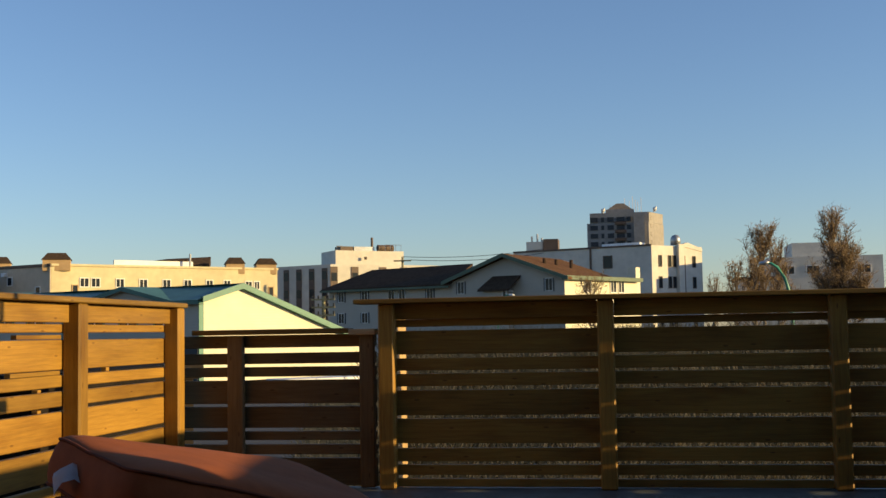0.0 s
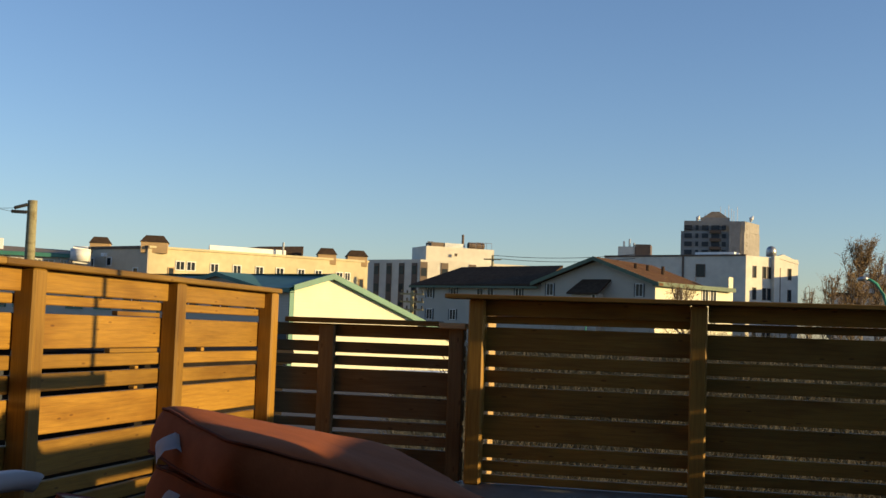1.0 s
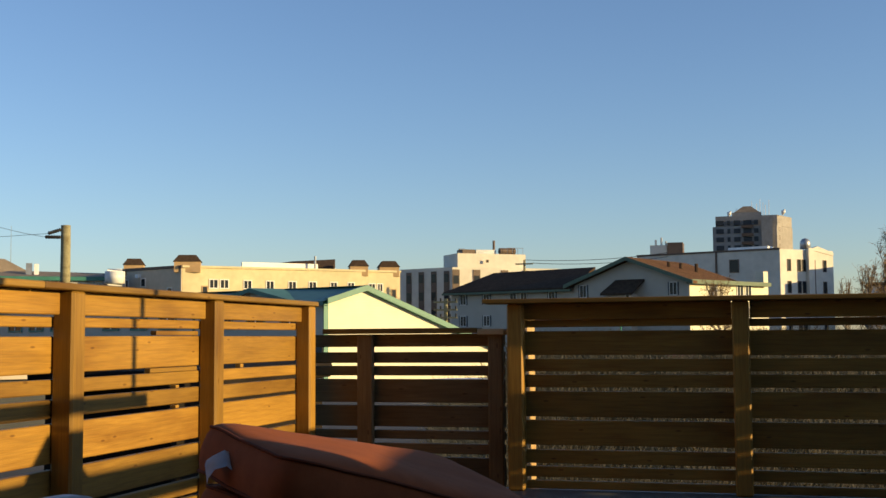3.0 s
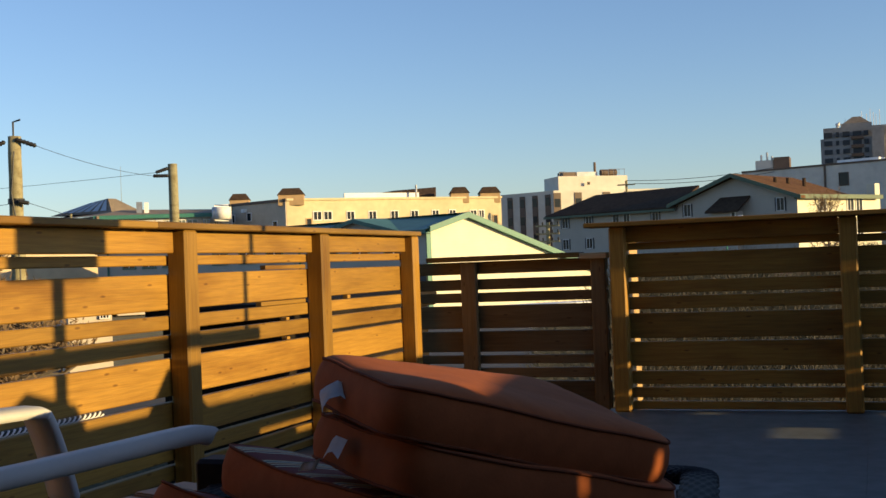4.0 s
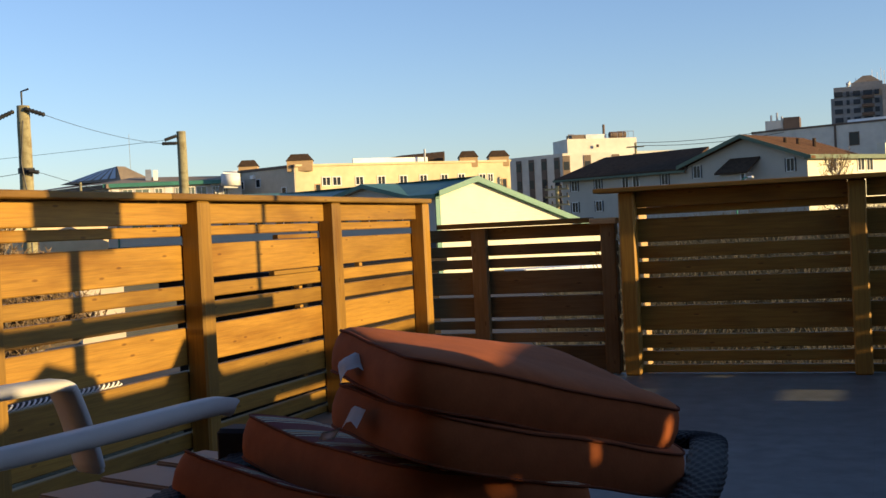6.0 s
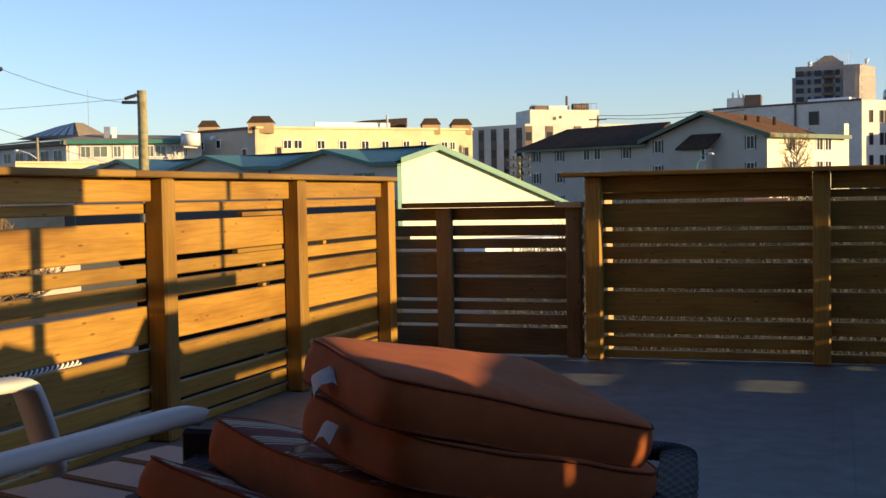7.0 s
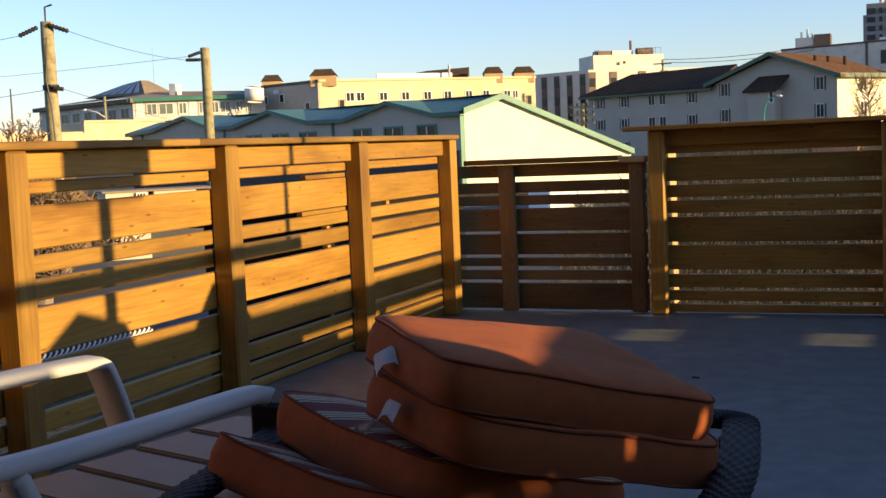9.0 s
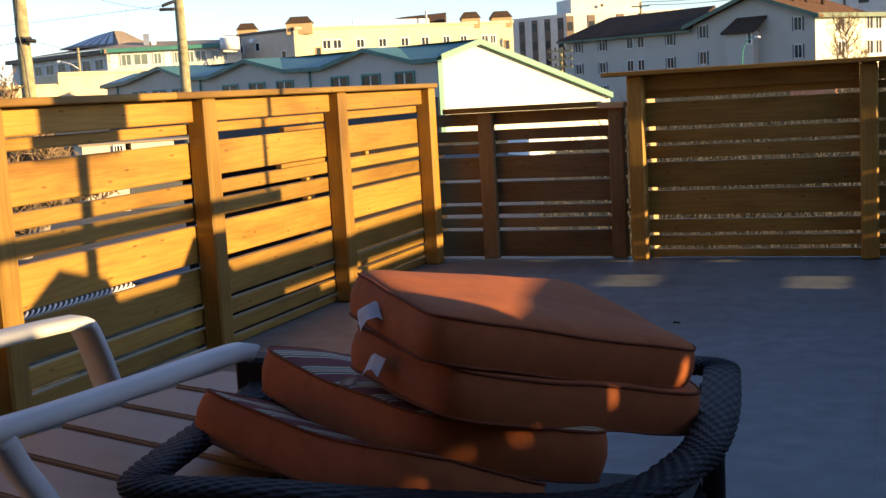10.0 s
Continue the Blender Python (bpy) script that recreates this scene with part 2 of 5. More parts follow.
def piece(name, size, material, parent, at, bevel=0.004, turn=(0, 0, 0), label=""):
    """A bevelled stick, centred, whose grain runs along its own x; alike ones share a mesh."""
    key = (tuple(round(s, 3) for s in size), material.name)
    if key not in PIECES:
        x, y, z = (s / 2 for s in size)
        PIECES[key] = mesh_of(boxed(-x, x, -y, y, -z, z, bevel), name, material)
    ob = new(name, PIECES[key])
    ob.matrix_basis = pose(*at, *turn)
    ob.parent = parent
    if label:
        ob["label"] = label
    return ob


def prism(poly, z0, z1, bm=None):
    bm = bm or bmesh.new()
    lo = [bm.verts.new((x, y, z0)) for x, y in poly]
    hi = [bm.verts.new((x, y, z1)) for x, y in poly]
    n = len(poly)
    for i in range(n):
        bm.faces.new((lo[i], lo[(i + 1) % n], hi[(i + 1) % n], hi[i]))
    bm.faces.new(hi)
    bm.faces.new(lo[::-1])
    bmesh.ops.recalc_face_normals(bm, faces=bm.faces[:])
    return bm


def tube(points, radius, sides=8, bm=None, closed=False, flat=1.0):
    """A round bar along points; radius may be one number or one for each point."""
    bm = bm or bmesh.new()
    pts = [Vector(p) for p in points]
    n = len(pts)
    rings = []
    for i, p in enumerate(pts):
        a, b = (pts[(i - 1) % n], pts[(i + 1) % n]) if closed else (pts[max(i - 1, 0)], pts[min(i + 1, n - 1)])
        d = (b - a).normalized()
        side = d.cross(Vector((0, 0, 1))) if abs(d.z) < 0.9 else d.cross(Vector((0, 1, 0)))
        side.normalize()
        up = side.cross(d)
        r = radius if isinstance(radius, (int, float)) else radius[i]
        rings.append([bm.verts.new(p + (side * math.cos(2 * math.pi * k / sides) + up * (flat * math.sin(2 * math.pi * k / sides))) * r) for k in range(sides)])
    for i in range(n if closed else n - 1):
        r0, r1 = rings[i], rings[(i + 1) % n]
        for k in range(sides):
            bm.faces.new((r0[k], r0[(k + 1) % sides], r1[(k + 1) % sides], r1[k]))
    if not closed:
        bm.faces.new(rings[0][::-1])
        bm.faces.new(rings[-1])
    bmesh.ops.recalc_face_normals(bm, faces=bm.faces[:])
    return bm


class Wall:
    """A straight wall of a far building: start, run, outward side; places in metres along it and up."""

    def __init__(self, start, run, out):
        self.p, self.d = Vector((*start, 0)), Vector((*run, 0)).normalized()
        self.n = Vector((self.d.y, -self.d.x, 0))
        if self.n.dot(Vector((*out, 0))) < 0:
            self.n = -self.n

    def at(self, u, z, o=0.0):
        return self.p + self.d * u + self.n * o + Vector((0, 0, z))

    def xy(self, u, o=0.0):
        return tuple(self.at(u, 0, o))[:2]

    def matrix(self, u, z):
        m = Matrix((self.d, self.n, Vector((0, 0, 1)))).transposed().to_4x4()
        m.translation = self.at(u, z)
        return m

    def slab(self, u0, u1, z0, z1, o0, o1, bm=None):
        return box(bm or bmesh.new(), u0, u1, o0, o1, z0, z1, self.matrix(0, 0))


def window(parent, wall, u, z, w, h, frame_mat=None, mullions=1, shutters=False, trim=0.12, glass=None):
    """A framed window on a wall, its middle at u, z."""
    frame_mat = frame_mat or M_wframe
    bm = bmesh.new()
    m = wall.matrix(u, z)
    for x0, x1, z0, z1 in ((-w / 2, -w / 2 + trim, -h / 2, h / 2), (w / 2 - trim, w / 2, -h / 2, h / 2),
                           (-w / 2 + trim, w / 2 - trim, h / 2 - trim, h / 2), (-w / 2 + trim, w / 2 - trim, -h / 2, -h / 2 + trim)):
        box(bm, x0, x1, 0.0, 0.09, z0, z1, m)
    for k in range(mullions):
        x = -w / 2 + w * (k + 1) / (mullions + 1)
        box(bm, x - trim * 0.35, x + trim * 0.35, 0.0, 0.07, -h / 2 + trim, h / 2 - trim, m)
    ob = part("window", bm, frame_mat, parent)
    part("pane", box(bmesh.new(), -w / 2 + trim * 0.8, w / 2 - trim * 0.8, 0.005, 0.03, -h / 2 + trim * 0.8, h / 2 - trim * 0.8, m), glass or M_glass, ob)
    if shutters:
        for s in (-1, 1):
            part("shutter", box(bmesh.new(), s * (w / 2 + 0.09) - 0.07, s * (w / 2 + 0.09) + 0.07, 0.0, 0.06, -h / 2, h / 2, m), M_shutter, ob)
    return ob


# ---- setting ----
GROUND = -2.1
bm = bmesh.new()
for x0, x1, y0, y1 in ((-4000, 4000, -2000, 4500),):
    bm.faces.new([bm.verts.new(p) for p in ((x0, y0, GROUND), (x1, y0, GROUND), (x1, y1, GROUND), (x0, y1, GROUND))])
solid("ground", bm, M_ground, "dry pale grass and earth spreading to the horizon", "ground", "structure")
floor = solid("floor", boxed(-2.02, 3.08, -1.25, 7.06, -0.24, 0.0, 0.004), M_deck, "smooth grey membrane floor of a raised deck", "deck floor", "structure")
# never in view; made tall and dark to keep skylight off the deck
solid("wall_south", boxed(-9.0, 8.0, -1.5, -1.25, GROUND, 6.5), M_house, "unseen tall dark house wall behind the deck, blocking the southern sky", "wall", "structure")
for x, w in ((0.62, 0.035), (-1.15, 0.03)):
    part("seam", boxed(x - w, x + w, -1.2, 6.86, -0.001, 0.0025, 0.001), M_deck, floor)
solid("road", boxed(-70.0, -4.0, 18.0, 66.0, GROUND - 0.1, GROUND + 0.02), M_asphalt, "grey asphalt yard and road below the deck", "road", "structure")
bm = bmesh.new()
for x in (-1.9, 0.5, 2.9):
    for y in (-1.0, 1.5, 4.2, 6.9):
        box(bm, x - 0.07, x + 0.07, y - 0.07, y + 0.07, GROUND, -0.24)
solid("deck_support", bm, M_dark, "timber posts carrying the raised deck", "deck support", "structure")

# ---- fences ----
# heights of the boards: wide and narrow ones in turn, with slits between
BOARDS = [(0.938, 0.875 + 0.022), (0.875, 0.742), (0.723, 0.654), (0.635, 0.565), (0.543, 0.403), (0.381, 0.244), (0.222, 0.148), (0.129, 0.072), (0.049, 0.004)]
LEFT_BOARDS = [(0.932, 0.893), (0.860, 0.722), (0.698, 0.643), (0.621, 0.552), (0.530, 0.384), (0.362, 0.222), (0.200, 0.135), (0.115, 0.055), (0.035, 0.004)]
POST = 0.09


def fence(name, label, m, posts, start, end, cap0, cap1, boards, battens=True, cap_over=(-0.055, 0.13), seed=1):
    """Posts on the deck side, boards nailed behind them, an apron board and a flat cap. x runs along it, y away from the deck."""
    rng = random.Random(seed)
    f = thing(name, label, "fence", m)
    for x in posts:
        piece("post", (1.03, POST, POST), M_wood, f, (x, POST / 2, 0.515), 0.009, (0, -90, 0))
    edges = [start] + [x for x in posts if start + 0.1 < x < end - 0.1] + [end]
    for x0, x1 in zip(edges, edges[1:]):
        h0 = POST / 2 if x0 in posts else 0
        h1 = POST / 2 if x1 in posts else 0
        if x1 - h1 - x0 - h0 > 0.1:
            piece("apron_board", (x1 - h1 - x0 - h0 - 0.004, 0.036, 0.0905), M_wood, f, ((x0 + h0 + x1 - h1) / 2, POST - 0.019, 0.985))
        for top, low in boards:
            piece("board", (x1 - x0 - 0.004, 0.036, top - low), M_wood, f,
                  ((x0 + x1) / 2, POST + 0.019 + rng.uniform(-0.002, 0.002), (top + low) / 2 + rng.uniform(-0.0025, 0.0025)), 0.004,
                  (0, rng.uniform(-0.12, 0.12), 0))
    if battens:
        piece("batten", (1.0, 0.28, 0.045), M_new, f, (posts[0] + 0.0145, POST + 0.18, 0.52), 0.003, (0, -90, 0))
    n = max(1, round((cap1 - cap0) / 2.6))
    for k in range(n):
        x0, x1 = cap0 + (cap1 - cap0) * k / n, cap0 + (cap1 - cap0) * (k + 1) / n
        piece("cap_board", (x1 - x0 - 0.003, cap_over[1] - cap_over[0], 0.026), M_cap, f, ((x0 + x1) / 2, sum(cap_over) / 2, 1.0435), 0.004)
    return f


fence("fence", "golden-stained wooden slat fence in low sun with posts and cap", pose(-1.855, 0, 0, 0, 0, 90),
      [-0.395 + 1.2 * k for k in range(7)], -1.24, 6.85, -1.24, 6.868, LEFT_BOARDS, False, (-0.012, 0.13), 1)
fence("fence", "brown wooden slat fence in shade with posts and flat cap", pose(0, 6.905, 0),
      [-0.699, 0.521, 1.741, 2.94], -0.744, 2.985, -0.875, 2.985, BOARDS, True, (-0.05, 0.14), 2)

# unseen sunny-side fence: close boards; openings and higher house-end screen added to shape light
east = thing("fence", "unseen close-boarded fence on the sunny side, its openings shaping the light", "fence", pose(2.985, 0, 0, 0, 0, 90))
rng = random.Random(5)


def close_boards(y0, y1, rows):
    for z0, z1 in rows:
        piece("board", (y1 - y0 + 0.003, 0.036, z1 - z0 + 0.001), M_wood, east, ((y0 + y1) / 2, -0.019, (z0 + z1) / 2), 0.0015)


# row gaps and top heights chosen for the light spots and shade they throw
FULL = [(0.0, 0.14), (0.14, 0.28), (0.28, 0.437), (0.437, 0.489), (0.489, 0.596), (0.596, 0.644), (0.644, 0.79), (0.79, 0.94), (0.94, 0.975), (0.975, 1.0), (1.0, 1.106)]
SHADE_ROWS = FULL + [(1.106, 1.27)]


def without(*gone):
    return [r for i, r in enumerate(FULL) if i not in gone]


def pierced(y, rows, holes):
    """Close boards with holes for light spots, each (middle along, height, width, tall); ends after the last hole."""
    for ym, zm, w, h in holes:
        close_boards(y, ym - w / 2, rows)
        cut = []
        for z0, z1 in rows:
            if z0 < zm - h / 2:
                cut.append((z0, min(z1, zm - h / 2)))
            if z1 > zm + h / 2:
                cut.append((max(z0, zm + h / 2), z1))
        close_boards(ym - w / 2, ym + w / 2, cut)
        y = ym + w / 2
    return y


close_boards(-1.2, 1.75, SHADE_ROWS)
y = pierced(1.75, SHADE_ROWS, [(1.797, 0.956, 0.010, 0.020), (1.881, 0.969, 0.007, 0.024)])
close_boards(y, 1.91, SHADE_ROWS)
y = pierced(1.91, FULL, [(1.925, 0.976, 0.007, 0.030), (2.047, 0.992, 0.011, 0.036), (2.193, 0.985, 0.016, 0.044)])
close_boards(y, 4.88, FULL)
close_boards(4.88, 5.23, without(9))
close_boards(5.23, 5.93, without(8, 9))
close_boards(5.93, 6.29, without(3, 5, 8, 9))
close_boards(6.29, 6.72, without(8, 9))
close_boards(6.72, 6.90, [(0.0, 0.05), (0.075, 0.13), (0.155, 0.225), (0.25, 0.38), (0.405, 0.54), (0.565, 0.635), (0.66, 0.72), (0.745, 0.875), (0.90, 1.106)])
for y in (-0.1, 1.1, 2.45, 3.5, 4.7, 5.75):
    piece("post", (1.10, POST, POST), M_wood, east, (y, 0.045, 0.55), 0.009, (0, -90, 0))
piece("cap_board", (8.1, 0.16, 0.038), M_cap, east, (2.84, 0.02, 1.126), 0.005)

# patched gaps on the golden fence
golden = bpy.data.objects["fence"]
for x, z0, z1, l in ((5.36, 0.864, 0.884, 0.40), (5.33, 0.700, 0.719, 0.44), (5.36, 0.625, 0.638, 0.03), (5.36, 0.534, 0.548, 0.03), (6.05, 0.700, 0.719, 0.035)):
    piece("filler_strip", (l, 0.03, z1 - z0), M_wood, golden, (x, POST + 0.018, (z0 + z1) / 2), 0.002)

# off to the sunny side: unseen shapes added to cast the golden fence's shadows
store = thing("shadow_block", "unseen block with its top cut to a shadow outline", "garden store")
part("body", boxed(2.15, 2.6, 3.06, 4.48, 0.0, 1.0, 0.01), M_wood, store)
bm = bmesh.new()
profile = ((3.04, 1.0), (4.50, 1.0), (4.40, 1.08), (4.31, 1.19), (4.20, 1.19), (4.06, 1.03), (3.69, 1.03), (3.64, 1.12), (3.51, 1.155), (3.39, 1.19), (3.21, 1.08))
ga, gb2 = [[bm.verts.new((x, y, z)) for y, z in profile] for x in (2.13, 2.62)]
bm.faces.new(ga)
bm.faces.new(gb2[::-1])
for i in range(len(profile)):
    k = (i + 1) % len(profile)
    bm.faces.new((ga[i], gb2[i], gb2[k], ga[k]))
bmesh.ops.recalc_face_normals(bm, faces=bm.faces[:])
part("lid", bm, M_wood, store)
frame_thing = thing("shadow_frame", "unseen post, rail, upright and board added to cast shadows", "timber frame", pose(2.72, -0.36, 0, 0, 0, 90))
piece("post", (2.1, 0.06, 0.065), M_wood, frame_thing, (3.905, 0, 1.05), 0.006, (0, -90, 0))
piece("rail", (2.54, 0.05, 0.062), M_wood, frame_thing, (4.01, 0.06, 1.372), 0.005)
piece("upright", (0.95, 0.04, 0.036), M_wood, frame_thing, (5.165, 0.06, 1.846), 0.005, (0, -90, 0))
piece("sign_board", (0.47, 0.04, 0.46), M_wood, frame_thing, (3.895, 0.055, 1.87), 0.005)

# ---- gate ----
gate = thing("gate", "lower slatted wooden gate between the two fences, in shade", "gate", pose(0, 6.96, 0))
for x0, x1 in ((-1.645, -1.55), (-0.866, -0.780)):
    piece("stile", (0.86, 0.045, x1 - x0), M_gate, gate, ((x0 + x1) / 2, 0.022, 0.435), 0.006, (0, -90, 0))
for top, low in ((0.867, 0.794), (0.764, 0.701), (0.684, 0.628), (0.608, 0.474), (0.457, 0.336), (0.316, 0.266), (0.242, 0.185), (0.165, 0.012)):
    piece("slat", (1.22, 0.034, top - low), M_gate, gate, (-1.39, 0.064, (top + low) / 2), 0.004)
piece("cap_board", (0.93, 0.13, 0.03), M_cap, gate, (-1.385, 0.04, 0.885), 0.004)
piece("cap_end", (0.155, 0.13, 0.034), M_new, gate, (-0.842, 0.035, 0.876), 0.004, label="pale unstained wood end of the cap")


def twisted_cord():
    """Two pale strands wound round a black core, stretched along a gap of the golden fence."""
    t = thing("cord", "black and white twisted cord stretched in a fence gap", "cord")
    y0, y1, x, z = 3.30, 3.93, -1.950, 0.374
    part("core", tube([(x, y0, z), (x, y1, z)], 0.0075, 8), M_wire, t, "black core", True)
    for ph in (0.0, math.pi):
        pts = []
        for k in range(260):
            u = k / 259
            a = ph + 2 * math.pi * u * (y1 - y0) / 0.055
            pts.append((x + 0.0065 * math.cos(a), y0 + (y1 - y0) * u, z + 0.0065 * math.sin(a)))
        part("strand", tube(pts, 0.0042, 5), M_tag, t, "white strand", True)


twisted_cord()

# ---- far buildings ----
A, B, LIT = (-0.93, 0.37), (0.37, 0.93), (0.7, 0.7)


def yellow_building():
    t = thing("flat_roofed_building", "long yellow stucco building with square brown corner turrets", "building")
    side, lit = Wall((-76.5, 148.1), A, (-1, -1)), Wall((-74.6, 150), LIT, (1, -1))
    c, l, r = side.xy(0), side.xy(14.1), lit.xy(31.4)
    far = (l[0] + r[0] - c[0], l[1] + r[1] - c[1])
    part("wall", prism([c, r, far, l], GROUND, 11.0), M_yellow, t)
    # slab dulls the yellow stucco where the wall faces away from the sun
    part("wall", side.slab(0.05, 14.05, GROUND, 10.95, 0.004, 0.15), M_buff, t, "stucco side wall in a duller tone for its shade")
    part("cornice", lit.slab(-2.7, 31.5, 10.85, 11.15, -0.3, 0.2), M_yellow, t)
    part("cornice", side.slab(-0.15, 14.2, 10.75, 11.15, -0.3, 0.3), M_panel, t)

    def turret(x, y, w, h):
        bm = bmesh.new()
        box(bm, -w / 2, w / 2, -w / 2, w / 2, 10.2, h - 0.1)
        m = Matrix.Translation((x, y, 0)) @ Matrix.Rotation(radians(25), 4, 'Z')
        bm.transform(m)
        k = part("turret", bm, M_turret, t)
        cap = bmesh.new()
        lo = [cap.verts.new((sx * (w / 2 + 0.15), sy * (w / 2 + 0.15), h - 0.099)) for sx, sy in ((-1, -1), (1, -1), (1, 1), (-1, 1))]
        hi = [cap.verts.new((sx * w * 0.33, sy * w * 0.33, h + 0.85)) for sx, sy in ((-1, -1), (1, -1), (1, 1), (-1, 1))]
        for i in range(4):
            cap.faces.new((lo[i], lo[(i + 1) % 4], hi[(i + 1) % 4], hi[i]))
        cap.faces.new(hi)
        cap.faces.new(lo[::-1])
        cap.transform(m)
        part("hood", cap, M_darkroof, k, "dark hipped hood")

    for u, w, o in ((-0.4, 3.6, -1.6), (26.0, 2.7, -1.4), (31.2, 3.0, -1.6)):
        p = lit.at(u - 1.0, 0, o)
        turret(p.x, p.y, w, 11.8)
    p = side.at(12.2, 0, -1.5)
    turret(p.x, p.y, 2.8, 11.8)
    for u, z, w, h in ((1.83, 8.65, 1.35, 1.35), (3.4, 8.65, 1.35, 1.35), (6.86, 8.62, 1.3, 1.3), (10.25, 8.6, 1.3, 1.3), (13.7, 8.6, 1.3, 1.3),
                       (16.9, 8.6, 1.3, 1.3), (20.3, 8.6, 1.2, 1.3), (23.1, 8.6, 1.2, 1.3), (26.6, 8.5, 1.2, 1.3), (27.95, 8.5, 1.0, 1.3),
                       (0.55, 7.6, 0.9, 1.5), (30.3, 7.6, 0.9, 1.5), (1.83, 5.2, 1.3, 1.4), (6.86, 5.2, 1.3, 1.4), (13.7, 5.2, 1.3, 1.4)):
        window(t, lit, u, z, w, h, M_wframe if h < 1.45 else M_turret, 1 if h < 1.45 else 0)
    for u, z in ((11.9, 8.9), (8.1, 9.0), (2.4, 7.5)):
        window(t, Wall(side.xy(0, 0.15), A, (-1, -1)), u, z, 1.1, 1.3, None, 0)
    part("wall_lamp", side.slab(8.6, 9.3, 9.7, 10.2, 0.1, 0.7), M_white, t)
    # low roof storey with a white parapet and dark panels, vent pipe
    part("parapet", lit.slab(7.5, 19.5, 11.0, 12.1, -4.4, -4.0), M_white, t, "bright white metal parapet")
    bm = bmesh.new()
    pts = [lit.at(12.0, 11.9, -5.0), lit.at(22.5, 11.9, -5.0), lit.at(24.2, 13.2, -8.0), lit.at(17.0, 12.7, -8.0)]
    vs = [bm.verts.new(q) for q in pts]
    ws = [bm.verts.new(q + Vector((0, 0, -1.2))) for q in pts]
    bm.faces.new(vs)
    for i in range(4):
        bm.faces.new((vs[i], ws[i], ws[(i + 1) % 4], vs[(i + 1) % 4]))
    bmesh.ops.recalc_face_normals(bm, faces=bm.faces[:])
    part("roof_panel", bm, M_darkroof, t)
    part("vent_pipe", tube([lit.at(18.6, 11.0, -3), lit.at(18.6, 13.2, -3)], 0.16), M_metal, t)


def gable_roof(wall, u0, u1, z_eave, z_ridge, depth, over=0.5, thick=0.3, ridge=0.5):
    """A pitched roof slab pair whose gable stands on wall between u0 and u1, running back by depth."""
    bm = bmesh.new()
    um = u0 + (u1 - u0) * ridge
    for a, za, b, zb in ((u0 - over, z_eave - over * (z_ridge - z_eave) / (um - u0), um, z_ridge), (u1 + over, z_eave - over * (z_ridge - z_eave) / (u1 - um), um, z_ridge)):
        lo = [bm.verts.new(wall.at(u, z, o)) for u, z, o in ((a, za, over), (b, zb, over), (b, zb, -depth), (a, za, -depth))]
        hi = [bm.verts.new(v.co + Vector((0, 0, thick))) for v in lo]
        for i in range(4):
            bm.faces.new((lo[i], lo[(i + 1) % 4], hi[(i + 1) % 4], hi[i]))
        bm.faces.new(hi)
        bm.faces.new(lo[::-1])
    bmesh.ops.recalc_face_normals(bm, faces=bm.faces[:])
    return bm


def gable_wall(wall, u0, u1, z_eave, z_ridge, depth, ridge=0.5, o=0.0):
    bm = bmesh.new()
    um = u0 + (u1 - u0) * ridge
    sec = ((u0, GROUND), (u1, GROUND), (u1, z_eave if not isinstance(z_eave, tuple) else z_eave[1]), (um, z_ridge), (u0, z_eave if not isinstance(z_eave, tuple) else z_eave[0]))
    f = [bm.verts.new(wall.at(u, z, o)) for u, z in sec]
    k = [bm.verts.new(wall.at(u, z, -depth)) for u, z in sec]
    bm.faces.new(f)
    bm.faces.new(k[::-1])
    for i in range(5):
        bm.faces.new((f[i], f[(i + 1) % 5], k[(i + 1) % 5], k[i]))
    bmesh.ops.recalc_face_normals(bm, faces=bm.faces[:])
    return bm


